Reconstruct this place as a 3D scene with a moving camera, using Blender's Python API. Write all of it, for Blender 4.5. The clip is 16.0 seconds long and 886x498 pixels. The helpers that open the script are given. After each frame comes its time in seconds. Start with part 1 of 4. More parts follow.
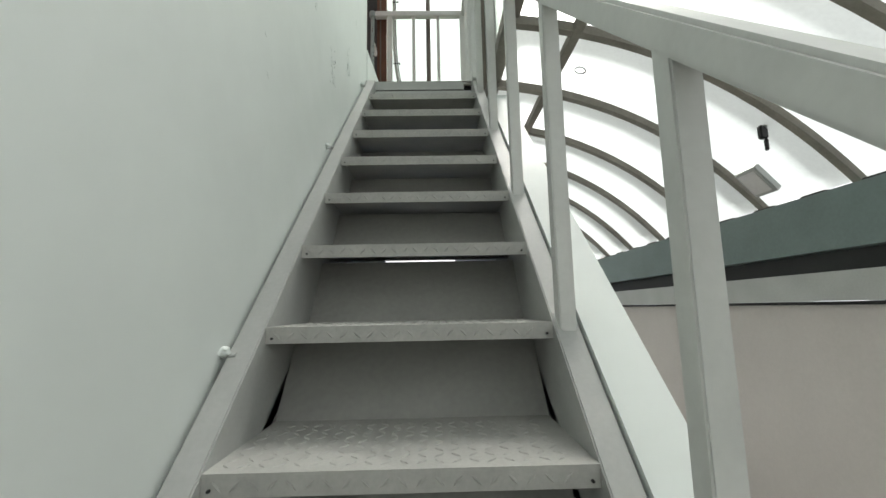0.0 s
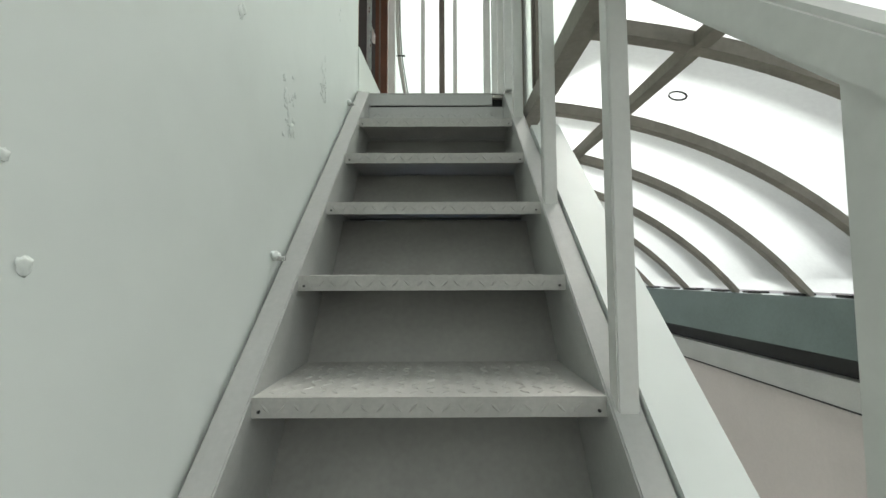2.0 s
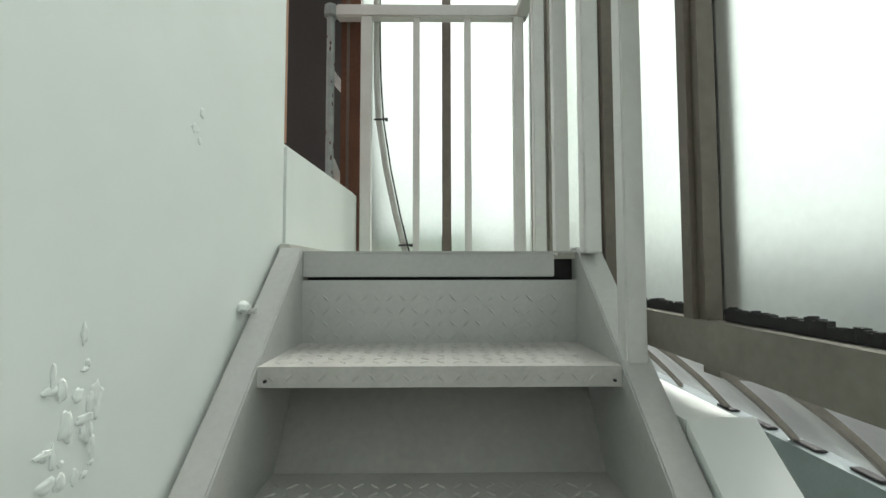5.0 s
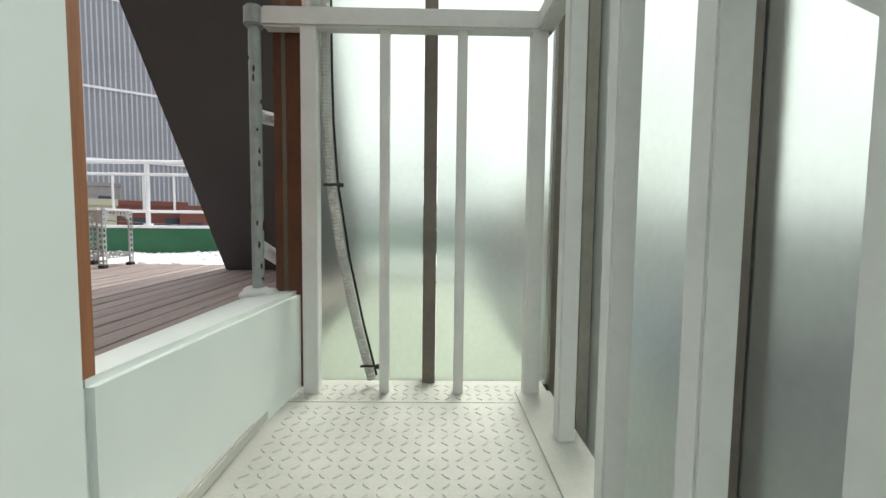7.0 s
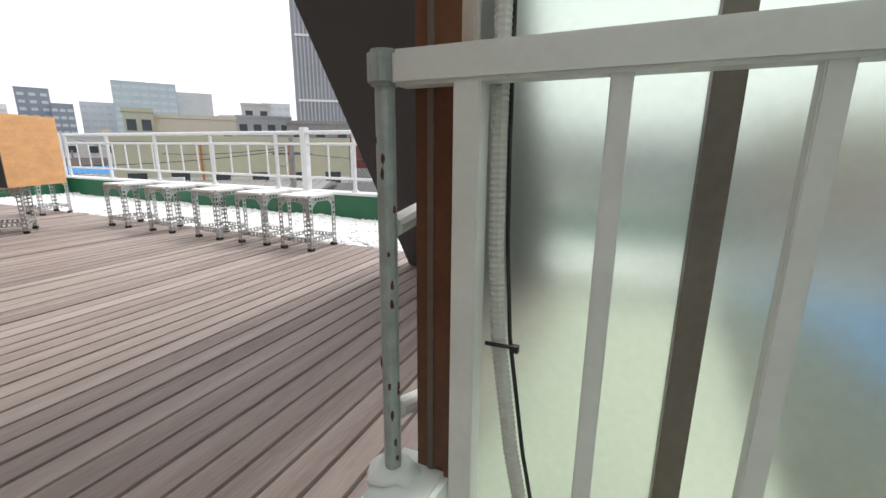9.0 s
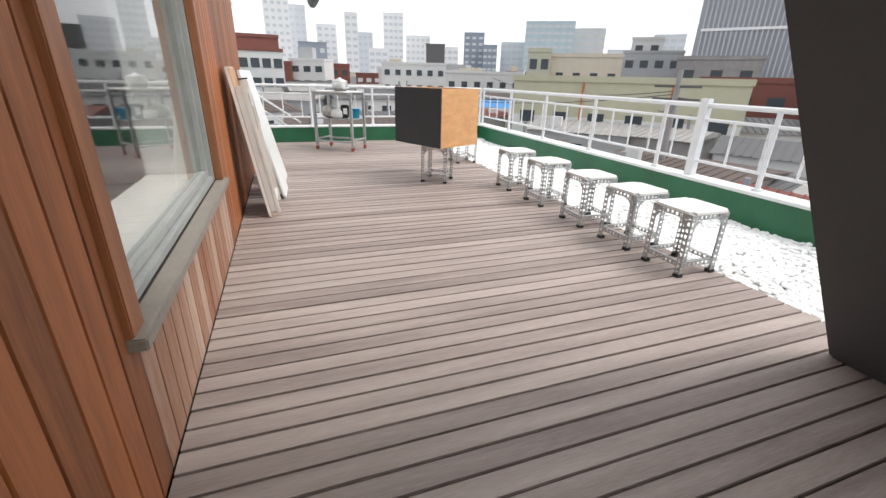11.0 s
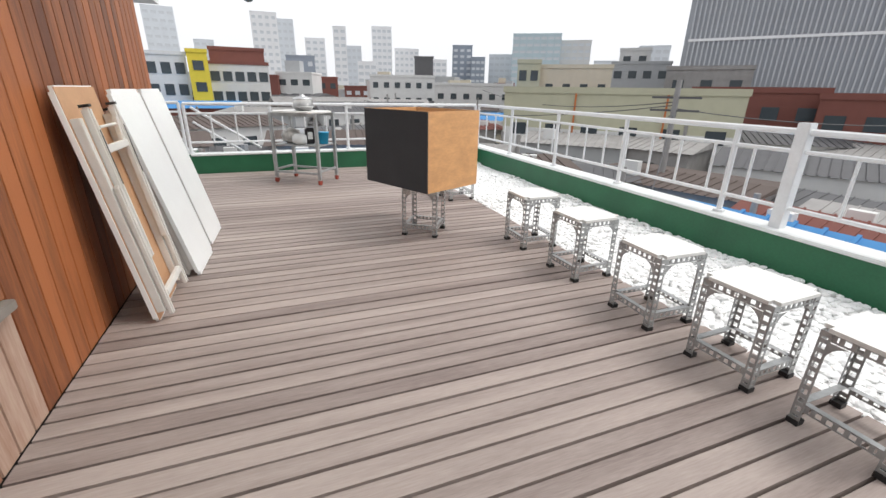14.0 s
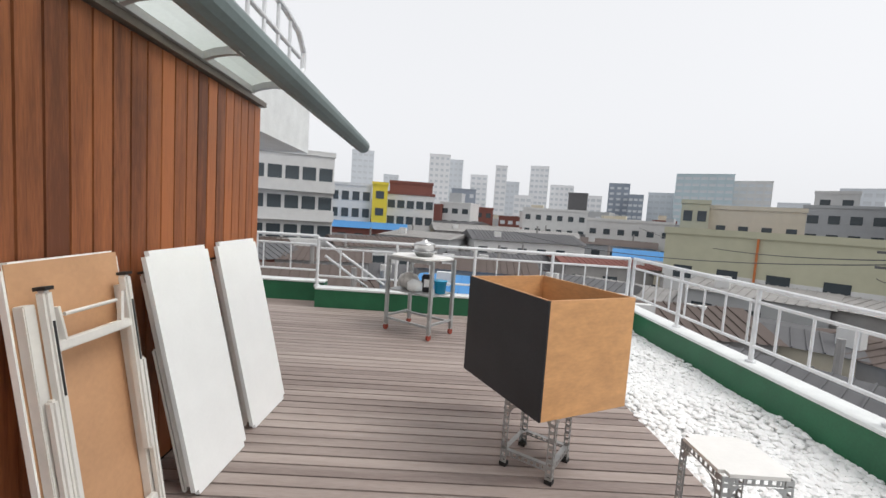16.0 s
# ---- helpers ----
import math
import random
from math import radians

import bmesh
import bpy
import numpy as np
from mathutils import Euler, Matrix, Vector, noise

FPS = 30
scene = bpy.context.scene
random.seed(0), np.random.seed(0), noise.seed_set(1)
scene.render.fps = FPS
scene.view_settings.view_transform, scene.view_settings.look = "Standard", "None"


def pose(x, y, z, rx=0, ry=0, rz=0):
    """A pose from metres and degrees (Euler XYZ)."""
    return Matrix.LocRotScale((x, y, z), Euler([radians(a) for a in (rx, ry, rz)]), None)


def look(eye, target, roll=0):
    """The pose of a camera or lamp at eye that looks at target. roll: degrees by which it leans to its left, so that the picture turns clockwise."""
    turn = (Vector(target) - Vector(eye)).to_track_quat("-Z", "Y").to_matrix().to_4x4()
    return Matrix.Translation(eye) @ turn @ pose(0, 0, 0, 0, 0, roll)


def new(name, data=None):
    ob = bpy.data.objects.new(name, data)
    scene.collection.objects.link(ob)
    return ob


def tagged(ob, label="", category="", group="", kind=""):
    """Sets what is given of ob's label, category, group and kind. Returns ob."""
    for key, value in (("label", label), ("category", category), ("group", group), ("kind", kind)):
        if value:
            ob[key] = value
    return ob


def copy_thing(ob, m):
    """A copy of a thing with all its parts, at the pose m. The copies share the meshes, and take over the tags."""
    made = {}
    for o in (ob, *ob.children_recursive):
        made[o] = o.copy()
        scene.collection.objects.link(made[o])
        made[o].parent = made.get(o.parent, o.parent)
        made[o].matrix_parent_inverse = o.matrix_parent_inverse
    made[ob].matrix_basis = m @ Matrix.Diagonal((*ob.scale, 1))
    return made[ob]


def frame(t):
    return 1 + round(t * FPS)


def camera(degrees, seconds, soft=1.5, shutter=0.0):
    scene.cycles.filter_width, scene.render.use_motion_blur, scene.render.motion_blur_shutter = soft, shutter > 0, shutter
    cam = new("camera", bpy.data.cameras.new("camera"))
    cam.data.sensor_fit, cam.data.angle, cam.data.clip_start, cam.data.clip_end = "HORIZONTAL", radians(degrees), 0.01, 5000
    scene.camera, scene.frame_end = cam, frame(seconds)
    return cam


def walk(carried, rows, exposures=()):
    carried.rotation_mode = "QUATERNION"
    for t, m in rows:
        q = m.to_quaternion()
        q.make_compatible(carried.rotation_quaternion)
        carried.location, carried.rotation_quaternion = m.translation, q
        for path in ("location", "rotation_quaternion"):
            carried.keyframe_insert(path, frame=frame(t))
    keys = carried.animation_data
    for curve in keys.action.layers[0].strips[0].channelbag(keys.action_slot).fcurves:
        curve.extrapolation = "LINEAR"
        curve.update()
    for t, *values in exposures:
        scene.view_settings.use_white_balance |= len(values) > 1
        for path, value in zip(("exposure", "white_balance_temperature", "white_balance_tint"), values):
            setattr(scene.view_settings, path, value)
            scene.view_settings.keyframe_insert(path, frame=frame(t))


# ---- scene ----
cam = camera(93.0, 16.0)
PATH = [
    (0, (0.068, -2.696, -1.556), (0.106, -0.716, -1.276), -1.1),
    (0.5, (0.028, -2.542, -1.348), (0.061, -0.552, -1.143), -1.4),
    (1, (0.016, -2.359, -1.163), (0.113, -0.367, -1.014), -0.6),
    (1.5, (0.059, -2.185, -1.088), (0.131, -0.19, -0.957), 0.7),
    (2, (0.031, -2.011, -0.906), (0.038, -0.015, -0.774), -0.2),
    (2.5, (-0.02, -1.849, -0.711), (0.019, 0.145, -0.556), -0.3),
    (3, (0.022, -1.676, -0.611), (0.047, 0.315, -0.419), -0.1),
    (3.5, (0.02, -1.499, -0.452), (0.012, 0.493, -0.273), 0.1),
    (4, (-0.015, -1.343, -0.277), (0.024, 0.653, -0.152), 0.3),
    (4.5, (0.032, -1.194, -0.22), (0.068, 0.802, -0.087), -0.5),
    (5, (0.005, -0.993, -0.036), (0.023, 1.004, 0.065), -0.1),
    (5.2, (-0.015, -0.917, -0.008), (0.036, 1.078, 0.086), 0.2),
    (7.3, (0.089, -0.383, 0.545), (0.105, 1.611, 0.385), 0.9),
    (7.5, (0.103, -0.325, 0.547), (0.073, 1.667, 0.374), 1.1),
    (8, (0.048, -0.124, 0.716), (-0.261, 1.838, 0.48), 0.7),
    (8.5, (-0.07, 0.017, 0.844), (-0.695, 1.885, 0.497), 0.2),
    (9, (-0.055, 0.138, 0.949), (-0.876, 1.902, 0.488), 0.5),
    (9.5, (-0.134, 0.265, 1.098), (-1.302, 1.806, 0.586), 1.4),
    (10, (-0.239, 0.346, 1.161), (-1.671, 1.601, 0.55), 3.3),
    (10.2, (-0.263, 0.386, 1.203), (-1.791, 1.492, 0.538), 3.2),
    (12.3, (-1.121, 0.343, 1.391), (-2.97, 0.645, 0.691), 0.6),
    (12.5, (-1.191, 0.407, 1.396), (-3.037, 0.735, 0.7), 0.6),
    (13, (-1.394, 0.582, 1.392), (-3.249, 0.923, 0.729), 0.4),
    (13.5, (-1.629, 0.73, 1.382), (-3.44, 1.194, 0.673), 1.5),
    (14, (-1.931, 0.865, 1.376), (-3.689, 1.511, 0.672), 1.0),
    (14.5, (-2.193, 1.027, 1.469), (-4.062, 1.531, 0.965), -0.4),
    (15, (-2.492, 1.113, 1.544), (-4.448, 1.38, 1.226), 0.4),
    (15.5, (-2.767, 1.229, 1.587), (-4.747, 1.387, 1.347), 1.7),
    (16, (-3.051, 1.341, 1.626), (-5.044, 1.345, 1.462), 3.8),
]
walk(cam, [(t, look(eye, target, roll)) for t, eye, target, roll in PATH],
     [(0, .80), (2.0, .92), (3.5, 1.0), (5.0, .94), (7.5, .90), (9.0, .76), (10.0, .84), (12.5, .80), (14.0, .58), (15.5, .36), (16.0, .34)])
# ---- world and light ----
world = bpy.data.worlds.new("overcast_sky")
scene.world = world
world.use_nodes = True
wn, wl = world.node_tree.nodes, world.node_tree.links
sky = wn.new("ShaderNodeTexSky")
sky.sky_type, sky.sun_disc = "NISHITA", False
sky.sun_elevation, sky.sun_rotation, sky.dust_density = radians(50), radians(20), 6.0
hsv = wn.new("ShaderNodeHueSaturation")
hsv.inputs["Saturation"].default_value = 0.1
cloud = wn.new("ShaderNodeMix")
cloud.data_type = "RGBA"
cloud.inputs[0].default_value = 0.75
cloud.inputs[7].default_value = (8.6, 8.7, 9.0, 1)
wl.new(sky.outputs[0], hsv.inputs["Color"])
wl.new(hsv.outputs[0], cloud.inputs[6])
wl.new(cloud.outputs[2], wn["Background"].inputs[0])
wn["Background"].inputs[1].default_value = 0.097
sun = new("sun", bpy.data.lights.new("sun", "SUN"))
sun.data.energy, sun.data.angle, sun.data.color = 1.1, radians(25), (1, 0.97, 0.93)
sun.matrix_world = look((0, 0, 60), (-12, -35, 0))

# ---- materials ----
def mat(name, col, rough=0.6, metal=0.0, vary=0.12, scale=6.0, bump=0.15, fine=60.0, stretch=(1, 1, 1), piece=0.0, second=None, trans=0.0, ior=1.45, spec=0.5):
    m = bpy.data.materials.new(name)
    m.use_nodes = True
    n, l = m.node_tree.nodes, m.node_tree.links
    p = n["Principled BSDF"]
    p.inputs["Roughness"].default_value, p.inputs["Metallic"].default_value = rough, metal
    p.inputs["Transmission Weight"].default_value, p.inputs["IOR"].default_value = trans, ior
    p.inputs["Specular IOR Level"].default_value = spec
    co, mp = n.new("ShaderNodeTexCoord"), n.new("ShaderNodeMapping")
    mp.inputs["Scale"].default_value = stretch
    l.new(co.outputs["Object"], mp.inputs[0])
    big, small = n.new("ShaderNodeTexNoise"), n.new("ShaderNodeTexNoise")
    big.inputs["Scale"].default_value, small.inputs["Scale"].default_value = scale, fine
    big.inputs["Detail"].default_value, small.inputs["Detail"].default_value = 5, 3
    l.new(mp.outputs[0], big.inputs[0])
    l.new(mp.outputs[0], small.inputs[0])
    ramp = n.new("ShaderNodeValToRGB")
    dark = second or tuple(c * (1 - 2.2 * vary) for c in col)
    ramp.color_ramp.elements[0].color = (*[max(0, c) for c in dark], 1)
    ramp.color_ramp.elements[1].color = (*[min(1, c * (1 + vary * 0.7)) for c in col], 1)
    ramp.color_ramp.elements[0].position, ramp.color_ramp.elements[1].position = 0.25, 0.7
    add = n.new("ShaderNodeMath")
    add.operation = "MULTIPLY_ADD"
    add.inputs[1].default_value = 0.35
    l.new(small.outputs[0], add.inputs[0])
    half = n.new("ShaderNodeMath")
    half.operation = "MULTIPLY_ADD"
    half.inputs[1].default_value, half.inputs[2].default_value = 0.65, 0.0
    l.new(big.outputs[0], half.inputs[0])
    if piece:
        info, pm = n.new("ShaderNodeObjectInfo"), n.new("ShaderNodeMath")
        pm.operation = "MULTIPLY_ADD"
        pm.inputs[1].default_value, pm.inputs[2].default_value = piece, -piece / 2
        l.new(info.outputs["Random"], pm.inputs[0])
        l.new(pm.outputs[0], half.inputs[2])
        offs = n.new("ShaderNodeVectorMath")
        offs.operation = "SCALE"
        offs.inputs["Scale"].default_value = 37.0
        vec = n.new("ShaderNodeCombineXYZ")
        l.new(info.outputs["Random"], vec.inputs[0])
        l.new(info.outputs["Random"], vec.inputs[1])
        l.new(vec.outputs[0], offs.inputs[0])
        l.new(offs.outputs[0], mp.inputs["Location"])
    l.new(half.outputs[0], add.inputs[2])
    l.new(add.outputs[0], ramp.inputs[0])
    l.new(ramp.outputs[0], p.inputs["Base Color"])
    if bump:
        b = n.new("ShaderNodeBump")
        b.inputs["Strength"].default_value, b.inputs["Distance"].default_value = bump, 0.004
        l.new(add.outputs[0], b.inputs["Height"])
        l.new(b.outputs[0], p.inputs["Normal"])
    return m

M_WALL = mat("white_plaster", (0.72, 0.76, 0.735), 0.55, vary=0.03, scale=2.5, bump=0.5, fine=9)
M_STEEL = mat("grey_painted_steel", (0.44, 0.445, 0.43), 0.5, vary=0.07, scale=5, bump=0.1, fine=90)
# Steel grey darkened so the risers carry the shade under the treads.
M_RISER = mat('grey_riser_paint_with_shade', (0.36, 0.355, 0.335), 0.6, vary=0.1, scale=4)
M_TREAD = mat("grey_checker_plate", (0.44, 0.435, 0.41), 0.5, vary=0.12, scale=7, bump=0.1, fine=120)
M_LAND = mat("pale_checker_plate", (0.47, 0.465, 0.42), 0.5, vary=0.1, scale=6, bump=0.1, fine=120)
M_RAIL = mat("pale_grey_paint", (0.64, 0.645, 0.62), 0.45, vary=0.05, scale=9, bump=0.12, fine=70)
M_BRONZE = mat("bronze_aluminium", (0.17, 0.145, 0.12), 0.45, 0.3, vary=0.15, scale=6)
M_ARCH = mat("weathered_bronze_rib", (0.27, 0.25, 0.215), 0.55, 0.2, vary=0.15, scale=7)
M_TEAL = mat("slate_green_steel", (0.16, 0.205, 0.20), 0.5, vary=0.1, scale=3)
M_BLACK = mat("black_rubber", (0.02, 0.02, 0.02), 0.6, vary=0.1)
M_STRIP = mat("pale_roof_screed", (0.56, 0.58, 0.49), 0.8, vary=0.1, scale=2)
M_PINK = mat("pinkish_plaster", (0.62, 0.57, 0.55), 0.7, vary=0.05, scale=2)
M_FLOOR = mat("concrete", (0.35, 0.34, 0.32), 0.8, vary=0.12, scale=3)
M_GLASS = mat("frosted_polycarbonate", (0.66, 0.745, 0.66), 0.52, vary=0.10, scale=1.6, bump=0.0, trans=1.0, ior=1.12, spec=0.3)
# Broad tone drift in the sheet colour imitates clouds showing through.
M_ROOFPC = mat("milky_cloud_toned_sheet", (0.80, 0.84, 0.785), 0.38, vary=0.10, scale=1.1, bump=0.0, trans=1.0, ior=1.1, spec=0.3)
M_PANE = mat("window_glass", (0.95, 0.97, 0.96), 0.02, vary=0.0, bump=0.0, trans=1.0, ior=1.55, spec=0.6)
M_WOOD = mat("cedar_board", (0.36, 0.125, 0.046), 0.5, vary=0.25, scale=3, bump=0.3, fine=26, stretch=(7, 7, 0.5), piece=0.5, second=(0.14, 0.047, 0.021))
M_WOODOLD = mat("weathered_cedar", (0.42, 0.30, 0.235), 0.65, vary=0.3, scale=2.2, bump=0.4, fine=20, stretch=(6, 6, 0.6), piece=0.4, second=(0.27, 0.11, 0.055))
M_TRIM = mat("cedar_trim", (0.34, 0.135, 0.06), 0.45, vary=0.2, scale=3, bump=0.2, fine=30, stretch=(8, 8, 0.5))
M_DECK = mat("composite_deck_plank", (0.36, 0.30, 0.27), 0.62, vary=0.16, scale=1.4, bump=0.35, fine=22, stretch=(9, 0.7, 3), piece=0.27, second=(0.20, 0.155, 0.14))
M_JOIST = mat("dark_under_deck", (0.03, 0.025, 0.022), 0.9, vary=0.1)
M_STONE = mat("white_pebble", (0.90, 0.90, 0.89), 0.7, vary=0.06, scale=9, bump=0.1)
M_GREEN = mat("green_waterproof_paint", (0.022, 0.135, 0.062), 0.45, vary=0.15, scale=3)
M_CAP = mat("white_cap_paint", (0.78, 0.80, 0.79), 0.55, vary=0.08, scale=6)
M_WRAIL = mat("white_rail_paint", (0.74, 0.75, 0.76), 0.4, vary=0.06, scale=9)
M_GALV = mat("galvanised_angle", (0.46, 0.47, 0.47), 0.42, 0.55, vary=0.15, scale=14)
M_SEAT = mat("off_white_board", (0.80, 0.79, 0.76), 0.45, vary=0.04, scale=8)
M_BLACKBD = mat("black_paint_board", (0.018, 0.018, 0.022), 0.45, vary=0.25, scale=4, bump=0.1)
M_PLY = mat("birch_plywood", (0.68, 0.365, 0.16), 0.5, vary=0.12, scale=4, bump=0.1, fine=18, stretch=(1.5, 1.5, 4))
M_TTOP = mat("white_table_laminate", (0.84, 0.85, 0.84), 0.3, vary=0.02, scale=6)
M_TFRAME = mat("cream_table_steel", (0.72, 0.70, 0.66), 0.4, vary=0.05, scale=8)
M_TUNDER = mat("tan_hardboard", (0.56, 0.32, 0.175), 0.55, vary=0.08, scale=4)
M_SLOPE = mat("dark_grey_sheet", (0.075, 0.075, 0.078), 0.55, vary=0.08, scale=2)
M_SILL = mat("taupe_sill", (0.27, 0.24, 0.21), 0.5, vary=0.1, scale=6)
M_ALU = mat("grey_aluminium_frame", (0.42, 0.43, 0.42), 0.4, 0.3, vary=0.08)
M_PVC = mat("white_reveal", (0.80, 0.82, 0.79), 0.4, vary=0.03)
M_PIPE = mat("grey_green_pipe", (0.33, 0.37, 0.36), 0.5, vary=0.15, scale=14)
M_RUST = mat("rust_chip", (0.10, 0.035, 0.03), 0.8, vary=0.2)
M_CONDUIT = mat("grey_conduit", (0.50, 0.50, 0.47), 0.5, vary=0.06)
# The unlit room's shade is put into this dark surface colour.
M_DARKROOM = mat("dim_interior_shade", (0.10, 0.095, 0.09), 0.8, vary=0.1)
M_CHROME = mat("brushed_steel", (0.62, 0.62, 0.62), 0.28, 0.9, vary=0.08)
M_BLUE = mat("blue_plastic", (0.02, 0.36, 0.62), 0.35, vary=0.08)
M_REDW = mat("red_caster", (0.30, 0.05, 0.03), 0.5, vary=0.1)
M_GROUND = mat("asphalt_ground", (0.06, 0.06, 0.062), 0.9, vary=0.2, scale=0.05, fine=1)

# ---- mesh helpers ----
def B(bm, x0, x1, y0, y1, z0, z1, m=None):
    vs = [bm.verts.new((x, y, z)) for x in (x0, x1) for y in (y0, y1) for z in (z0, z1)]
    if m:
        for v in vs:
            v.co = m @ v.co
    for f in ((0, 1, 3, 2), (4, 6, 7, 5), (0, 4, 5, 1), (2, 3, 7, 6), (0, 2, 6, 4), (1, 5, 7, 3)):
        bm.faces.new([vs[i] for i in f])
    return vs

def bar(bm, p, q, w, h):
    """A box-section bar from p to q; w across, h in its upright direction."""
    p, q = Vector(p), Vector(q)
    d = (q - p).normalized()
    side = d.cross(Vector((0, 0, 1)))
    side = Vector((1, 0, 0)) if side.length < 1e-4 else side.normalized()
    up = side.cross(d)
    vs = [bm.verts.new(o + side * a * w / 2 + up * b * h / 2) for o in (p, q) for a in (-1, 1) for b in (-1, 1)]
    for f in ((0, 1, 3, 2), (4, 6, 7, 5), (0, 4, 5, 1), (2, 3, 7, 6), (0, 2, 6, 4), (1, 5, 7, 3)):
        bm.faces.new([vs[i] for i in f])

def tube(bm, pts, r, n=10):
    pts = [Vector(p) for p in pts]
    rings = []
    for i, p in enumerate(pts):
        d = (pts[min(i + 1, len(pts) - 1)] - pts[max(i - 1, 0)]).normalized()
        a = d.cross(Vector((0.31, 0.9, 0.2))).normalized()
        b = d.cross(a)
        rr = r[i] if isinstance(r, list) else r
        rings.append([bm.verts.new(p + (a * math.cos(2 * math.pi * k / n) + b * math.sin(2 * math.pi * k / n)) * rr) for k in range(n)])
    for u, v in zip(rings, rings[1:]):
        for k in range(n):
            bm.faces.new((u[k], u[(k + 1) % n], v[(k + 1) % n], v[k]))
    bm.faces.new(rings[0][::-1])
    bm.faces.new(rings[-1])

def mesh(bm, name, material, bevel=0.0):
    bmesh.ops.recalc_face_normals(bm, faces=bm.faces)
    if bevel:
        bmesh.ops.bevel(bm, geom=bm.edges[:], offset=bevel, segments=2, affect="EDGES", clamp_overlap=True)
    me = bpy.data.meshes.new(name)
    bm.to_mesh(me)
    bm.free()
    me.materials.append(material)
    return me

def part(name, bm, material, parent=None, label="", bevel=0.0):
    ob = new(name, bm if isinstance(bm, bpy.types.Mesh) else mesh(bm, name, material, bevel))
    if parent:
        ob.parent = parent
    return tagged(ob, label)

def thing(name, label, category, group="", m=None):
    ob = new(name)
    if m:
        ob.matrix_world = m
    return tagged(ob, label, category, group)

def box(name, x0, x1, y0, y1, z0, z1, material, parent=None, label="", bevel=0.0):
    bm = bmesh.new()
    B(bm, x0, x1, y0, y1, z0, z1)
    return part(name, bm, material, parent, label, bevel)

def setting(name, label, category="wall"):
    return tagged(new(name), label, category, kind="structure")

# ---- large structure ----
D = 0.155                      # deck level; the landing is level 0
RISE, GO = 0.23, 0.2475
def nose_y(k):
    return 0.04 - (8 - k) * GO
def slope_z(y):
    return (y - 0.04) * RISE / GO
WX = -0.395                    # face of the white stair wall
tagged(box("ground", -2500, 2500, -2500, 2500, -11.2, -11, M_GROUND), "dark asphalt ground far below the roof", "ground", kind="structure")
tagged(box("floor", WX, 2.2, -5.5, 6.0, -3.1, -2.99, M_FLOOR), "grey concrete floor at the stair foot", "floor", kind="structure")
bm = bmesh.new()
B(bm, -0.57, WX, -5.5, 0.08, -3.1, 2.6)
w_left = tagged(part("wall_west", bm, M_WALL), "uneven white painted plaster stair wall", "wall", kind="structure")
bm = bmesh.new()
B(bm, -0.49, -0.35, 0.083, 0.86, -3.1, 0.295)
for v in bm.verts:
    if v.co.y < 0.1 and v.co.x > -0.4:
        v.co.x = WX + .002
    v.co.z += 0.01 * noise.noise(v.co * 9)
tagged(part("parapet", bm, M_WALL, bevel=0.012), "low white painted parapet between landing and deck", "parapet", kind="structure")
tagged(box("corner_trim", -0.50, WX - .003, 0.083, 0.104, 0.30, 2.5, M_TRIM), "cedar corner board at the stair wall end", "trim", kind="structure")
# plaster chips, bulges and mortar blobs on the stair wall
def blob(name, x, y, z, rx, ry, rz, material, label, category, seed, parent=None):
    bm = bmesh.new()
    bmesh.ops.create_icosphere(bm, subdivisions=3, radius=1)
    for v in bm.verts:
        k = 1 + 0.45 * noise.noise(v.co * 1.7 + Vector((seed, 0, 0)))
        v.co = Vector((x + v.co.x * rx * k, y + v.co.y * ry * k, z + v.co.z * rz * k))
    ob = part(name, bm, material, parent)
    for f in ob.data.polygons:
        f.use_smooth = True
    return tagged(ob, label, category)
random.seed(8)
for cy, cz, n in ((-0.52, -0.22, 26), (-0.86, -0.44, 34), (-1.6, -0.82, 2), (-0.3, 0.2, 3), (-1.1, -0.3, 4)):
    for i in range(n):
        y, z = cy + random.gauss(0, .022), cz + random.gauss(0, .045)
        tagged(blob("plaster_patch", WX, y, z, .0018, random.uniform(.003, .012), random.uniform(.003, .016), M_WALL, "small raised white plaster patch on the wall", "plaster patch", i * 3.1 + cy), kind="structure")
tagged(box("wall_south", -0.57, 2.2, -5.6, -5.503, -3.1, 2.6, M_WALL), "plain white wall closing the stair hall", "wall", kind="structure")
# sloped white wall beside the stair
bm = bmesh.new()
pts = [(-5.5, -3.1), (-5.5, slope_z(-5.5) + .04), (-0.30, slope_z(-0.30) + .04), (-0.30, -3.1)]
pts[1] = (-3.2, -2.98)
pts[0] = (-3.2, -3.1)
for x in (0.405, 0.52):
    for y, z in pts:
        bm.verts.new((x, y, z))
bm.verts.ensure_lookup_table()
v = bm.verts
bm.faces.new(v[0:4]); bm.faces.new(v[4:8])
for i in range(4):
    bm.faces.new((v[i], v[(i + 1) % 4], v[4 + (i + 1) % 4], v[4 + i]))
tagged(part("wall_stair", bm, M_WALL), "white sloped wall running beside the stair", "wall", kind="structure")
tagged(box("wall_below_landing", 0.405, 0.50, -0.297, 4.4, -3.1, -0.28, M_WALL), "white wall under the landing edge", "wall", kind="structure")
tagged(box("wall_east", 2.06, 2.2, -5.5, 6.0, -3.1, -1.56, M_PINK), "pinkish white plaster wall of the lower hall", "wall", kind="structure")
tagged(box("wall_north_low", 0.5, 2.2, 6.0, 6.1, -3.1, -1.0, M_PINK), "plain wall under the glazed end", "wall", kind="structure")
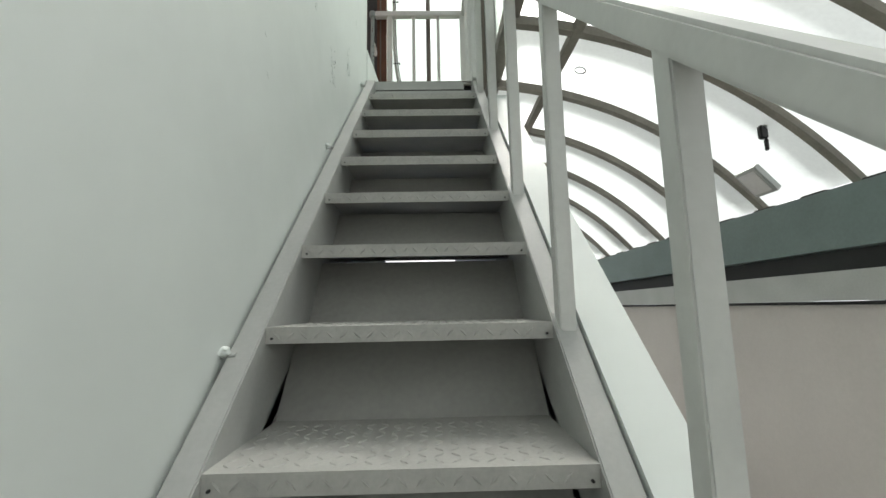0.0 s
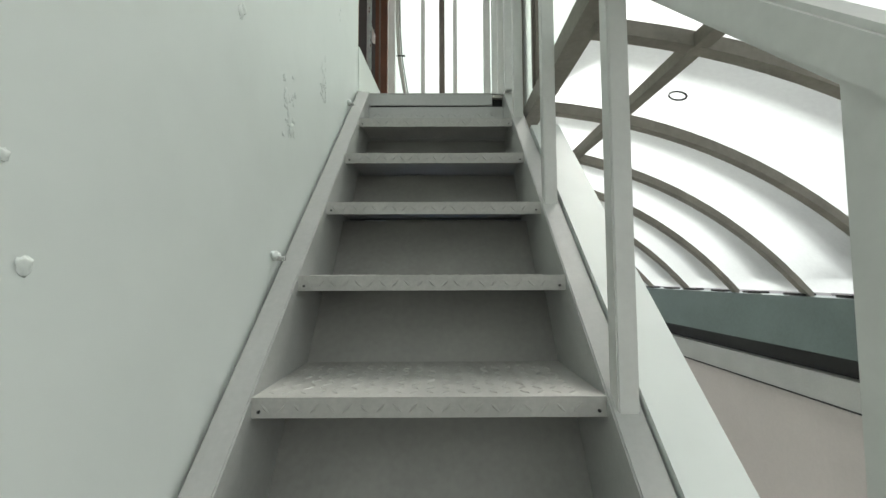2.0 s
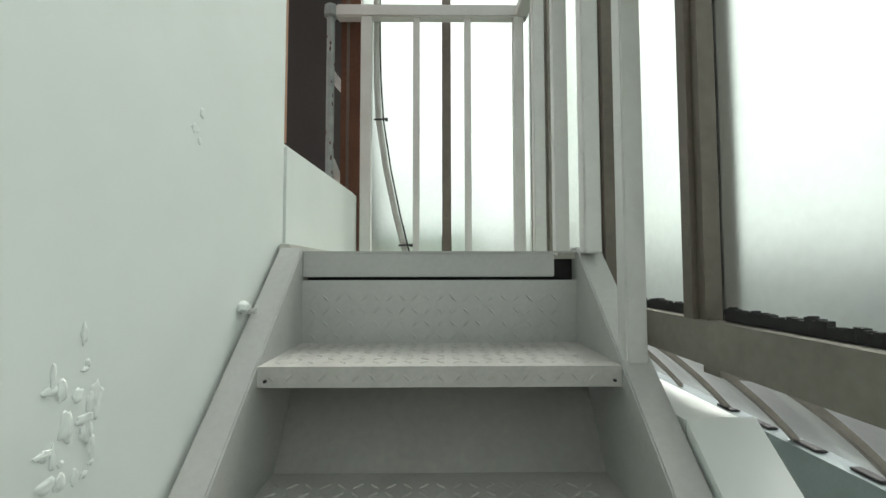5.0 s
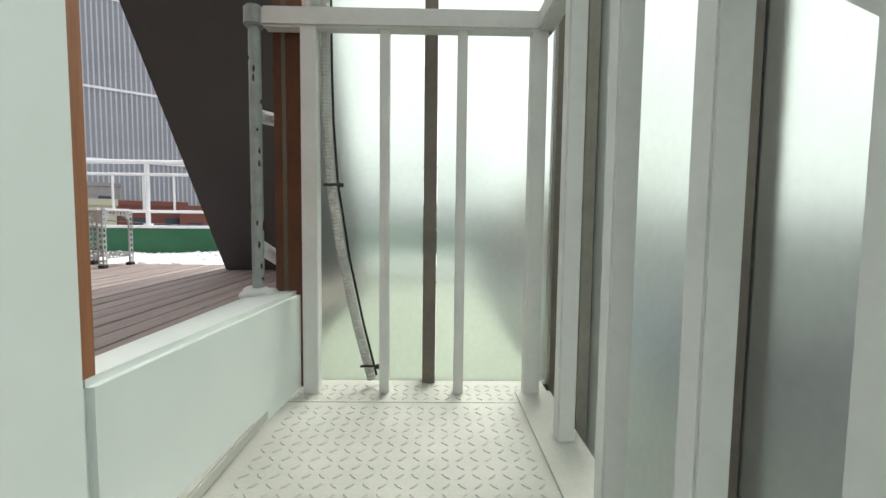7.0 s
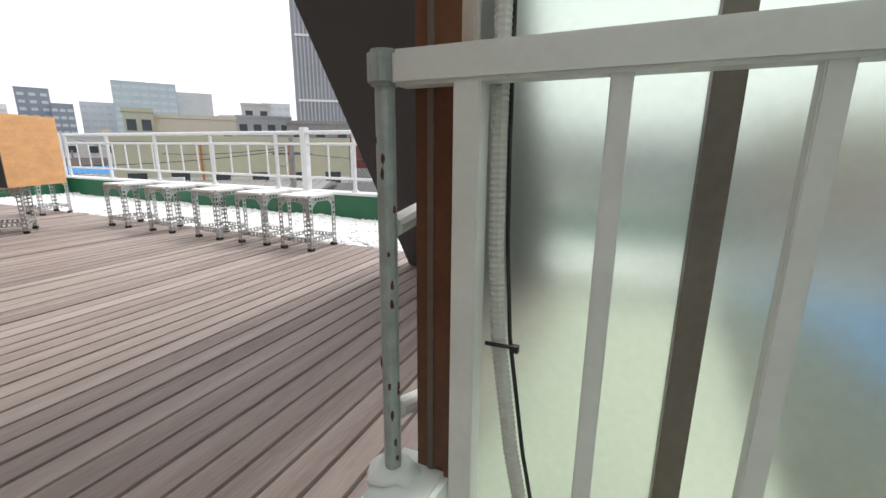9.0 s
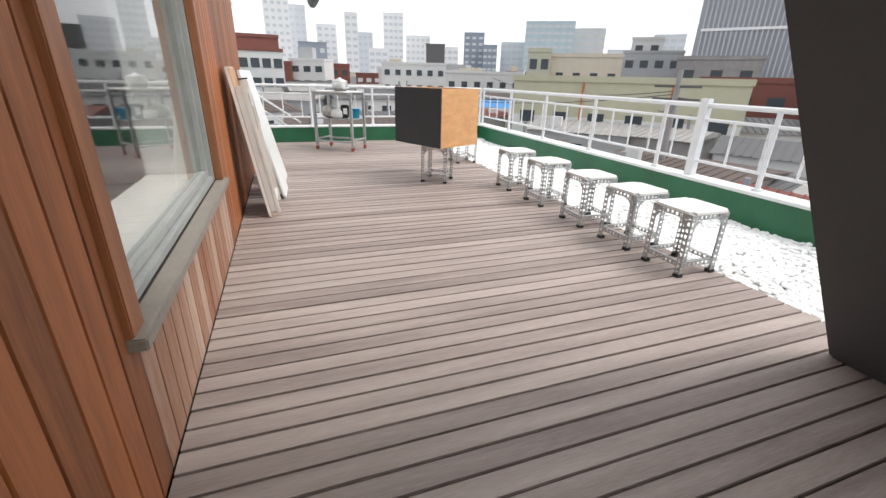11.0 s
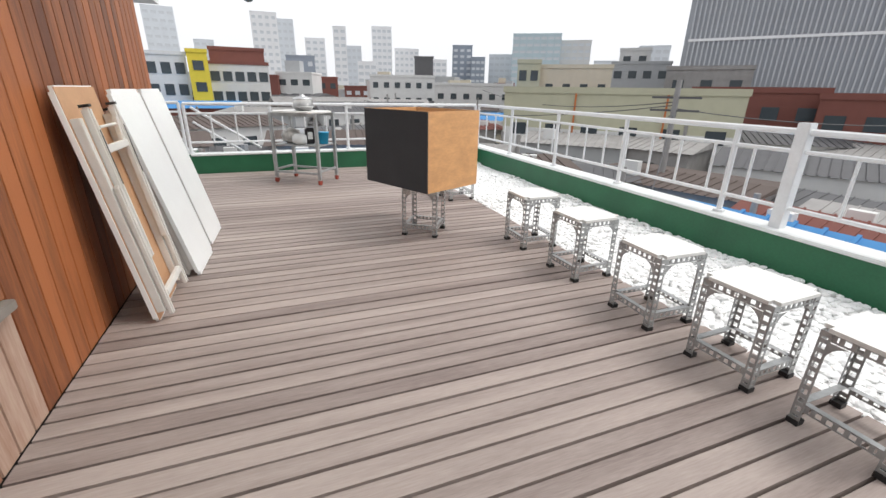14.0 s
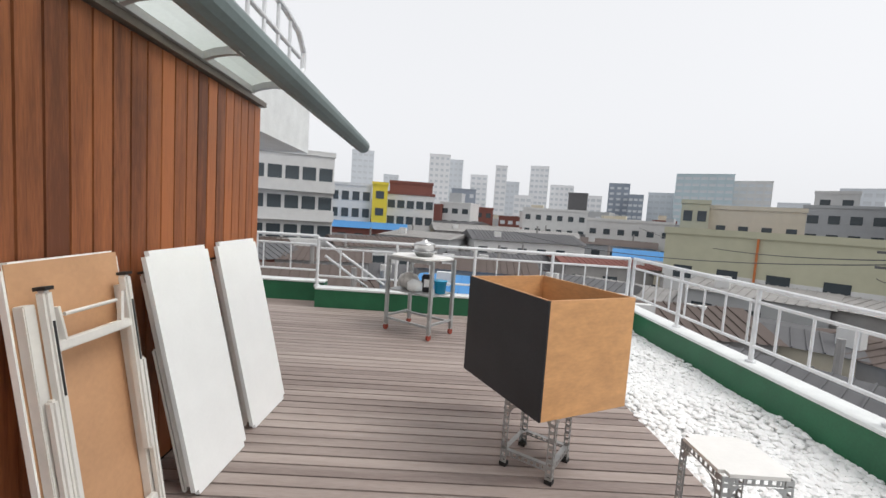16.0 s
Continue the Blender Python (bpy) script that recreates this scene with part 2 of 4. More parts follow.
# eaves beam
eaves = setting("eaves_beam", "slate green steel eaves beam under the vaulted roof", "beam")
box("upper_flange", 1.99, 2.2, -5.5, 6.0, -1.31, -1.02, M_TEAL, eaves)
box("gap_strip", 2.05, 2.2, -5.5, 6.0, -1.41, -1.313, M_BLACK, eaves)
box("lower_flange", 2.0, 2.2, -5.5, 6.0, -1.555, -1.413, M_STEEL, eaves)
box("edge_line", 2.03, 2.2, -5.5, 6.0, -1.575, -1.558, M_BLACK, eaves)
for i in range(16):
    bm = bmesh.new()
    B(bm, 2.02, 2.09, -3 + i * 0.33, -2.85 + i * 0.33, -1.017, -1.003)
    part("sheet_clip", bm, M_BLACK, eaves, bevel=0.004)

# vaulted roof over the lower hall
def arch_xz(s):
    x0, z0, x1, z1 = 0.47, -0.17, 2.06, -1.0
    nx, nz = (z0 - z1), (x1 - x0)
    k = math.hypot(nx, nz)
    b = 0.18 * 4 * s * (1 - s)
    return x0 + (x1 - x0) * s + nx / k * b, z0 + (z1 - z0) * s + nz / k * b
vault = setting("vault_roof", "vaulted milky sheet roof on bronze ribs", "roof")
ARCH_Y = [-3.72 + 0.575 * i for i in range(15)]
for y in ARCH_Y:
    bm = bmesh.new()
    prev = None
    for i in range(19):
        x, z = arch_xz(i / 18)
        ring = [bm.verts.new((x + a * 0.0, y + c, z + e)) for a, c, e in ((0, -.022, -.045), (0, .022, -.045), (0, .022, 0), (0, -.022, 0))]
        if prev:
            for k in range(4):
                bm.faces.new((prev[k], prev[(k + 1) % 4], ring[(k + 1) % 4], ring[k]))
        else:
            bm.faces.new(ring)
        prev = ring
    bm.faces.new(prev)
    part("rib", bm, M_ARCH, vault)
for s in (0.16,):
    x, z = arch_xz(s)
    bm = bmesh.new()
    bar(bm, (x, -3.72, z - .024), (x, 4.33, z - .024), 0.045, 0.04)
    part("purlin", bm, M_ARCH, vault)
for a, b in zip(ARCH_Y, ARCH_Y[1:]):
    bm = bmesh.new()
    rows = []
    for i in range(19):
        x, z = arch_xz(i / 18)
        rows.append([bm.verts.new((x, yy, z + h)) for yy, h in ((a, .004), (b, .004), (b, .010), (a, .010))])
    for r, q in zip(rows, rows[1:]):
        for k in range(4):
            bm.faces.new((r[k], r[(k + 1) % 4], q[(k + 1) % 4], q[k]))
    bm.faces.new(rows[0]); bm.faces.new(rows[-1])
    sheet = part("roof_sheet", bm, M_ROOFPC, vault)
    sheet.visible_shadow = False
    for f in sheet.data.polygons:
        f.use_smooth = True

# glazed side and end screens
GX, GY = 0.455, 0.87
glz = setting("glazed_screen_side", "frosted glazed screen on a bronze beam", "screen")
box("sill_beam", 0.42, 0.49, -3.2, GY + .03, -0.185, -0.115, M_ARCH, glz)
box("top_beam", 0.42, 0.49, -3.2, GY + .03, 2.45, 2.52, M_BRONZE, glz)
POSTS = [0.62, 0.09, -0.30, -1.74, -2.23, -2.72, -3.17]
for y in POSTS:
    bm = bmesh.new()
    B(bm, 0.425, 0.485, y - .03, y + .03, -0.115, 2.45)
    B(bm, 0.415, 0.425, y - .012, y + .012, -0.115, 2.45)
    part("mullion", bm, M_BRONZE if y < 0.3 else M_ARCH, glz)
ys = [GY] + POSTS
for a, b in zip(ys, ys[1:]):
    g = box("pane", GX - .003, GX + .003, b + .03, a - (.03 if a != GY else 0.0), -0.115, 2.45, M_GLASS, glz)
    g.visible_shadow = False
for i, y in enumerate((-0.09, -0.52)):
    bm = bmesh.new()
    random.seed(i)
    for j in range(70):
        c = y - .18 + j * .005
        B(bm, 0.441, 0.4515, c, c + .0048, -0.114, -0.106 + 0.012 * (0.5 + noise.noise(Vector((c * 23, i, 0)))) + 0.006 * random.random())
    part("old_sealant", bm, M_BLACK, glz)
glz = setting("glazed_screen_end", "frosted glazed end screen with brown posts", "screen")
box("post", -0.425, -0.34, 0.815, 0.900, 0.0, 2.6, mat("brown_steel_post", (0.13, 0.055, 0.03), 0.4, vary=0.2, scale=8), glz, "dark reddish-brown post")
box("post_ridge", -0.40, -0.388, 0.811, 0.8145, 0.0, 2.6, M_BRONZE, glz)
box("bar", 0.018, 0.058, 0.845, 0.890, -0.1, 2.5, M_BRONZE, glz)
box("post", 0.42, 0.49, 0.840, 0.900, -0.1, 2.5, M_BRONZE, glz)
box("head", -0.46, 0.49, 0.840, 0.900, 2.503, 2.56, M_BRONZE, glz)
box("bottom_rail", -0.46, 0.49, 0.855, 0.900, -0.1, -0.005, M_BRONZE, glz)
for a, b in ((-0.383, 0.016), (0.06, 0.418)):
    g = box("pane", a, b, GY - .003, GY + .003, 0.0, 2.5, M_GLASS, glz)
    g.visible_shadow = False

tagged(box("kerb", -0.57, 0.40, 0.905, 3.1, -0.6, -0.02, M_STRIP), "pale concrete kerb outside the glazed end screen", "kerb", kind="structure")
# ---- stair ----
def lozenges(bm, x0, x1, y0, y1, at, step=0.031):
    """Raised bars in alternating directions; at maps flat (u, v, h) into place."""
    nx, ny = int((x1 - x0) / step), int((y1 - y0) / step)
    for i in range(nx):
        for j in range(ny):
            u, w = x0 + (i + .5) * step, y0 + (j + .5) * step
            a = radians(45 if (i + j) % 2 else -45)
            c, s = math.cos(a), math.sin(a)
            base = [bm.verts.new(at(u + c * p - s * q, w + s * p + c * q, 0)) for p, q in ((-.013, 0), (0, -.0035), (.013, 0), (0, .0035))]
            top = [bm.verts.new(at(u + c * p, w + s * p, .0022)) for p in (-.007, .007)]
            for f in ((base[0], base[1], top[0]), (base[1], top[1], top[0]), (base[1], base[2], top[1]), (base[2], base[3], top[1]), (base[3], top[0], top[1]), (base[3], base[0], top[0])):
                bm.faces.new(f)

stair = thing("stair", "steep grey-painted steel stair with checker-plate treads", "stair")
XL, XR = -0.328, 0.342
def stringer(x0, x1, label):
    bm = bmesh.new()
    prof = [(0.085, 0.02), (0.035, 0.02), (-3.28, slope_z(-3.28) + .022), (-3.28, -2.99), (-2.62, -2.99), (0.085, -0.52)]
    a = [bm.verts.new((x0, y, z)) for y, z in prof]
    b = [bm.verts.new((x1, y, z)) for y, z in prof]
    bm.faces.new(a); bm.faces.new(b)
    for i in range(len(prof)):
        bm.faces.new((a[i], a[(i + 1) % 6], b[(i + 1) % 6], b[i]))
    return part("stringer", bm, M_STEEL, stair, label, bevel=0.003)
stringer(WX + 0.011, XL, "")
stringer(XR, 0.40, "")
bm = bmesh.new()
B(bm, XL, XR, 0, 0.33, -0.006, 0)
B(bm, XL, XR, -0.004, 0.0, -0.038, 0)
tread_me = mesh(bm, "tread", M_TREAD)
bm = bmesh.new()
lozenges(bm, XL + .01, XR - .01, 0.012, 0.30, lambda u, w, h: (u, w, h))
lozenges(bm, XL + .01, XR - .01, -0.036, 0.0, lambda u, w, h: (u, -.004 - h, w))
knurl_me = mesh(bm, "tread_pattern", M_TREAD)
bm = bmesh.new()
vs = B(bm, XL, XR, 0.318, 0.324, .005, RISE - .012)
for v in vs:
    if v.co.z > .1:
        v.co.y += .15
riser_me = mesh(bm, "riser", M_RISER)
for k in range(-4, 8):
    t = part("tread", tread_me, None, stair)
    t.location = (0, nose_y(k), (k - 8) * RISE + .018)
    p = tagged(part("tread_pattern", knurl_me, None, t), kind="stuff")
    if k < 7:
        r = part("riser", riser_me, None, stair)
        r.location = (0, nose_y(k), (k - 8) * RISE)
    for sx in (XL + .015, XR - .015):
        bm = bmesh.new()
        tube(bm, [(sx, nose_y(k) - .004, (k - 8) * RISE - .008), (sx, nose_y(k) - .009, (k - 8) * RISE - .008)], .003, 6)
        part("rivet", bm, M_BLACK, t).location = -t.location
bm = bmesh.new()
yt = nose_y(7) + .245
B(bm, XL, XR, yt, yt + .006, -.222, -.060)
lozenges(bm, XL + .01, XR - .01, -.212, -.082, lambda u, w, h: (u, yt - h, w))
part("top_riser", bm, M_STEEL, stair, "upright checker-plate top riser")
box("fascia", XL, XR - .055, 0.036, 0.046, -0.052, 0.006, M_STEEL, stair, bevel=.002)
# Black strip stands in for the shade inside the open slot.
box("slot", XL, XR, 0.075, 0.08, -0.071, -0.008, M_BLACK, stair)
for i, (y, z) in enumerate(((-0.14, -0.13), (-0.95, -0.87), (-1.76, -1.66), (-2.0, -1.9))):
    b = blob("mortar_lump", WX + .006, y, z + .02, .012, .016, .011, M_WALL, "white mortar lump over a wall bolt", "mortar lump", 4 + i)
    bm = bmesh.new()
    tube(bm, [(WX, y + .004, z + .012), (WX + .03, y + .004, z + .012)], .006, 8)
    part("bolt", bm, M_STEEL, b)
# landing
land = thing("landing", "pale checker-plate steel landing at the stair head", "landing")
bm = bmesh.new()
B(bm, WX, 0.40, 0.05, 0.70, -0.008, 0)
lozenges(bm, WX + .06, 0.30, 0.06, 0.695, lambda u, w, h: (u, w, h))
part("plate", bm, M_LAND, land)
bm = bmesh.new()
B(bm, WX, 0.40, 0.704, 0.885, -0.008, 0)
lozenges(bm, WX + .01, 0.33, 0.71, 0.84, lambda u, w, h: (u, w, h))
part("plate", bm, M_LAND, land)
box("front_angle", XL, XR, 0.036, 0.05, 0.0065, 0.011, M_STEEL, land)
box("edge_channel", 0.30, 0.405, 0.05, 0.775, 0.0, 0.006, M_LAND, land)
box("wall_angle", WX, WX + .03, 0.05, 0.82, 0.0, 0.03, M_LAND, land, bevel=.004)
box("beam", WX + .003, 0.40, 0.82, 0.875, -0.2, -0.01, M_STEEL, land)

# stair and landing railing
rail = thing("stair_railing", "pale grey painted box-section steel railing", "railing")
RX = 0.372
def rail_bot(y):
    return slope_z(y) + 0.85
bm = bmesh.new()
bar(bm, (RX, -3.2, rail_bot(-3.2) + .03), (RX, 0.30, rail_bot(0.30) + .03), 0.055, 0.045)
part("handrail", bm, M_RAIL, rail, bevel=.006)
bm = bmesh.new()
bar(bm, (RX - .01, 0.30, 1.075), (RX - .01, 0.775, 1.075), 0.05, 0.055)
part("landing_rail", bm, M_RAIL, rail, bevel=.006)
bm = bmesh.new()
bar(bm, (-0.435, 0.775, 1.075), (0.385, 0.775, 1.075), 0.05, 0.055)
part("end_rail", bm, M_RAIL, rail, bevel=.006)
for y in (-2.70, -2.215, -1.70, -1.21, -0.70, -0.19):
    box("post", RX - .02, RX + .02, y - .02, y + .02, slope_z(y) - .02, rail_bot(y) + .025, M_RAIL, rail, bevel=.003)
for y in (0.0, 0.24, 0.5):
    box("post", RX - .028, RX + .012, y - .02, y + .02, 0.004, 1.05, M_RAIL, rail, bevel=.003)
for x, w in ((-0.305, .022), (-0.092, .014), (0.128, .014), (0.345, .022)):
    box("baluster" if w < .02 else "post", x - w, x + w, 0.775 - w, 0.775 + w, 0.0, 1.05, M_RAIL, rail, bevel=.002)
pipe = thing("pipe_post", "chipped grey-green steel pipe post on the parapet", "pipe post")
bm = bmesh.new()
tube(bm, [(-.46, .772, .30), (-.46, .772, 1.055)], .017, 14)
part("pipe", bm, M_PIPE, pipe)
bm = bmesh.new()
tube(bm, [(-.46, .772, 1.05), (-.46, .772, 1.106)], .029, 16)
part("cap", bm, M_PIPE, pipe, bevel=.006)
bm = bmesh.new()
tube(bm, [(-.46, .79, .43), (-.465, 1.0, .36), (-.465, 1.2, .33)], .021, 12)
part("brace", bm, M_RAIL, pipe)
bm = bmesh.new()
tube(bm, [(-.46, .79, .81), (-.46, 1.0, .84)], .02, 12)
part("brace", bm, M_RAIL, pipe)
random.seed(3)
for i in range(14):
    z, a = .33 + .72 * random.random(), radians(-150 + 150 * random.random())
    blob("rust_chip", -.46 + .0165 * math.cos(a), .772 + .0165 * math.sin(a), z, .003, .003, .004 + .008 * random.random(), M_RUST, "", "", i, pipe)
blob("mortar_pad", -.46, .775, .295, .055, .05, .022, M_WALL, "rough white mortar round the pipe foot", "mortar", 9)
# conduit
con = thing("conduit", "grey corrugated conduit clipped along the brown post", "conduit")
ctrl = [(-.27, .812, 2.4), (-.272, .812, 1.6), (-.27, .812, 1.12), (-.270, .812, .95), (-.268, .812, .8), (-.258, .812, .62), (-.225, .812, .4), (-.182, .812, .2), (-.135, .812, 0.02)]
path = []
for a, b in zip(ctrl, ctrl[1:]):
    n = max(2, int((Vector(b) - Vector(a)).length / .005))
    path += [Vector(a).lerp(Vector(b), i / n) for i in range(n)]
bm = bmesh.new()
tube(bm, path, [.0145 if (i // 1) % 2 else .0125 for i in range(len(path))], 8)
part("hose", bm, M_CONDUIT, con)
bm = bmesh.new()
tube(bm, [p + Vector((.017 + .003 * math.sin(i * .02), .008, 0)) for i, p in enumerate(path) if i % 6 == 0], .004, 6)
part("cable", bm, M_BLACK, con)
for x, z in ((-.258, .615), (-.15, .07), (-.27, 1.3), (-.27, 1.22)):
    bm = bmesh.new()
    tube(bm, [(x - .018, .795, z), (x + .034, .795, z + .002)], .004, 6)
    bmesh.ops.create_cube(bm, size=.012, matrix=Matrix.Translation((x + .036, .795, z)))
    part("cable_tie", bm, M_BLACK, con)

STAIR_SIDE = {o.name for o in bpy.data.objects}
# underside of the upper stair
up = thing("upper_stair", "dark grey sheet underside of a steep upper stair", "stair")
bm = bmesh.new()
a = [(2.70, D), (0.55, 3.17), (0.62, 3.23), (2.80, D)]
lo = [bm.verts.new((-1.43, y, z)) for y, z in a]
hi = [bm.verts.new((-0.5, y, z)) for y, z in a]
bm.faces.new(lo); bm.faces.new(hi)
for i in range(4):
    bm.faces.new((lo[i], lo[(i + 1) % 4], hi[(i + 1) % 4], hi[i]))
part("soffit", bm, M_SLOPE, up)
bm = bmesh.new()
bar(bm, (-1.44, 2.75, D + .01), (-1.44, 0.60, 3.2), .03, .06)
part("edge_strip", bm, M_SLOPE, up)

# ---- deck and parapets ----
X_END, GRAV = -8.7, 3.03
tagged(box("roof_slab", -9.2, 3.0, -4, 4.5, -0.6, 0.03, M_JOIST), "dark roof slab under the deck boards", "roof slab", kind="structure")
for o in (bpy.data.objects["roof_slab"],):
    bm = bmesh.new()
    B(bm, -9.2, -0.50, -4, 4.5, -0.6, 0.03)
    B(bm, -0.58, 0.40, 3.05, 4.5, -0.6, 0.03)
    o.data = mesh(bm, "roof_slab", M_JOIST)
par = setting("parapet_north", "green painted roof parapet with a white cap", "parapet")
box("face", -8.9, 0.5, 4.22, 4.42, 0.0, 0.40, M_GREEN, par)
box("cap", -8.9, 0.5, 4.205, 4.435, 0.403, 0.43, M_CAP, par, bevel=.006)
par = setting("parapet_west", "green painted roof parapet at the deck end", "parapet")
box("face", -8.9, X_END, -0.16, 4.217, 0.0, 0.40, M_GREEN, par)
box("cap", -8.9, X_END + .01, -0.16, 4.2, 0.403, 0.43, M_CAP, par, bevel=.006)
box("return_face", -9.4, -9.2, -4, -0.163, 0.0, 0.40, M_GREEN, par)
box("return_cap", -9.41, -9.19, -4, -0.163, 0.403, 0.43, M_CAP, par, bevel=.006)

def roof_rail(name, p, q, label, posts, every=0.31):
    r = tagged(new(name), label, "railing")
    p, q = Vector(p), Vector(q)
    d = q - p
    for z, rad in ((1.10, .024), (0.97, .016), (0.58, .016)):
        bm = bmesh.new()
        tube(bm, [p + Vector((0, 0, z)), q + Vector((0, 0, z))], rad, 8)
        part("rail", bm, M_WRAIL, r)
    n = int(d.length / every)
    bm = bmesh.new()
    tube(bm, [(0, 0, .58), (0, 0, .97)], .011, 6)
    me = mesh(bm, "baluster", M_WRAIL)
    for i in range(1, n):
        part("baluster", me, None, r).location = p + d * (i / n)
    bm = bmesh.new()
    tube(bm, [(0, 0, .42), (0, 0, 1.1)], .022, 8)
    tube(bm, [(0, 0, .42), (0, 0, .45)], .045, 8)
    me = mesh(bm, "post", M_WRAIL)
    for i in range(posts + 1):
        part("post", me, None, r).location = p + d * (i / posts)
    return r
nr = roof_rail("roof_railing", (-8.8, 4.32, 0), (0.45, 4.32, 0), "white tubular roof railing on the long green parapet", 8)
box("wide_post", -3.76, -3.68, 4.28, 4.36, 0.42, 1.16, M_WRAIL, nr, bevel=.004)
box("wide_post", -2.26, -2.18, 4.28, 4.36, 0.42, 1.16, M_WRAIL, nr, bevel=.004)
wr = roof_rail("roof_railing", (-8.8, -0.16, 0), (-8.8, 4.25, 0), "white tubular roof railing at the deck end", 4, 0.3)
for a, b in (((-8.95, -0.1, 1.05), (-9.1, 0.75, .45)), ((-8.95, -0.1, .85), (-9.1, 0.5, .4))):
    bm = bmesh.new()
    tube(bm, [a, b], .018, 8)
    part("diagonal_brace", bm, M_WRAIL, wr)
roof_rail("roof_railing", (-9.3, -4, 0), (-9.3, -0.3, 0), "white tubular roof railing on the set-back parapet", 4, 0.4)

# cedar wall with its window
WY = 0.07
WIN = (-3.45, -1.72, 0.70, 2.05)
wood = setting("wall_cedar", "cedar-clad building wall facing the deck", "wall")
bm = bmesh.new()
B(bm, -6.2, WIN[0], -0.15, WY - .022, 0.03, 2.27)
B(bm, WIN[1], -0.573, -0.15, WY - .022, 0.03, 2.27)
B(bm, WIN[0], WIN[1], -0.15, WY - .022, 0.03, WIN[2] - .04)
B(bm, WIN[0], WIN[1], -0.15, WY - .022, WIN[3], 2.27)
part("backing", bm, M_JOIST, wood)
# Back wall and floor are coloured dark to make the room look unlit.
tagged(box("wall_building", -6.2, -0.573, -4.0, -2.6, 0.03, 2.27, M_DARKROOM), "back wall behind the window, coloured dark for the dim room", "wall", kind="structure")
tagged(box("wall_building_end", -6.2, -6.1, -2.6, -0.153, 0.03, 2.27, M_WALL), "plain end wall of the building", "wall", kind="structure")
tagged(box("room_floor", -6.1, -0.573, -2.597, -0.153, 0.03, 0.1, M_DARKROOM), "room floor behind the window, coloured dark for the dim room", "floor", kind="structure")
tagged(box("building_roof", -6.25, -0.2, -4.0, -0.10, 2.273, 2.36, M_CAP), "flat white roof slab of the clad building", "roof", kind="structure")
box("head_flashing", -6.22, -0.48, WY - .02, WY + .035, 2.273, 2.31, M_BRONZE, wood)
window = setting("window_1", "large fixed window with aluminium frame and white reveal", "window")
x0, x1, z0, z1 = WIN
for n, a in (("sill", (x0 - .09, x1 + .09, -0.01, WY + .045, z0 - .085, z0 - .05)),):
    box("sill", *a, M_SILL, window, "taupe painted outer sill", bevel=.004)
for a in ((x0 - .09, x0 - .003, .0, WY + .02, z0 - .047, z1 + .09), (x1 + .003, x1 + .09, .0, WY + .02, z0 - .047, z1 + .09), (x0, x1, .0, WY + .02, z1 + .003, z1 + .09)):
    box("cedar_casing", *a, M_TRIM, window, bevel=.004)
for a in ((x0, x0 + .035, -.02, .045, z0 - .05, z1), (x1 - .035, x1, -.02, .045, z0 - .05, z1), (x0 + .035, x1 - .035, -.02, .045, z0 - .05, z0 - .012), (x0 + .035, x1 - .035, -.02, .045, z1 - .035, z1)):
    box("outer_frame", *a, M_ALU, window, bevel=.003)
for a in ((x0 + .038, x0 + .07, -.035, .02, z0 - .01, z1 - .037), (x1 - .07, x1 - .038, -.035, .02, z0 - .01, z1 - .037), (x0 + .07, x1 - .07, -.035, .02, z0 - .01, z0 + .025), (x0 + .07, x1 - .07, -.035, .02, z1 - .07, z1 - .037)):
    box("sash", *a, M_ALU, window, bevel=.003)
g = box("pane", x0 + .07, x1 - .07, -.012, -.006, z0 + .025, z1 - .07, M_PANE, window)
g.visible_shadow = False
for a in ((x0 + .02, x1 - .02, -.30, -.037, z0 - .02, z0 + .012), (x0 - .02, x0 + .055, -.30, -.037, z0 + .015, z1), (x1 - .055, x1 + .02, -.30, -.037, z0 + .015, z1)):
    box("inner_reveal", *a, M_PVC, window)

# canopy over the cedar wall
canopy = setting("canopy", "curved translucent canopy on grey steel brackets", "canopy")
def can_yz(s):
    return WY + .03 + 0.80 * s, 2.36 + 0.12 * math.sin(s * math.pi * .5) * (1 - s) * 2 - 0.36 * s * s
CX = [-5.95 + 0.62 * i for i in range(9)]
for x in CX:
    bm = bmesh.new()
    prev = None
    for i in range(11):
        y, z = can_yz(i / 10)
        r = [bm.verts.new((x + a, y, z + b)) for a, b in ((-.015, -.05), (.015, -.05), (.015, -.008), (-.015, -.008))]
        if prev:
            for k in range(4):
                bm.faces.new((prev[k], prev[(k + 1) % 4], r[(k + 1) % 4], r[k]))
        else:
            bm.faces.new(r)
        prev = r
    bm.faces.new(prev)
    part("bracket", bm, M_ALU, canopy)
for a, b in zip(CX, CX[1:]):
    bm = bmesh.new()
    prev = None
    for i in range(11):
        y, z = can_yz(i / 10)
        r = [bm.verts.new((xx, y, z + h)) for xx, h in ((a, -.006), (b, -.006), (b, 0), (a, 0))]
        if prev:
            for k in range(4):
                bm.faces.new((prev[k], prev[(k + 1) % 4], r[(k + 1) % 4], r[k]))
        else:
            bm.faces.new(r)
        prev = r
    bm.faces.new(prev)
    part("sheet", bm, M_ROOFPC, canopy).visible_shadow = False
y, z = can_yz(1)
bm = bmesh.new()
tube(bm, [(-6.02, y - .01, z - .005), (-5.97, y, z), (-0.98, y, z)], [.03, .048, .048], 14)
part("gutter_edge", bm, M_TEAL, canopy)
y, z = can_yz(.62)
bm = bmesh.new()
bar(bm, (-5.97, y, z - .03), (-0.98, y, z - .03), .035, .03)
part("purlin", bm, M_ALU, canopy)
bm = bmesh.new()
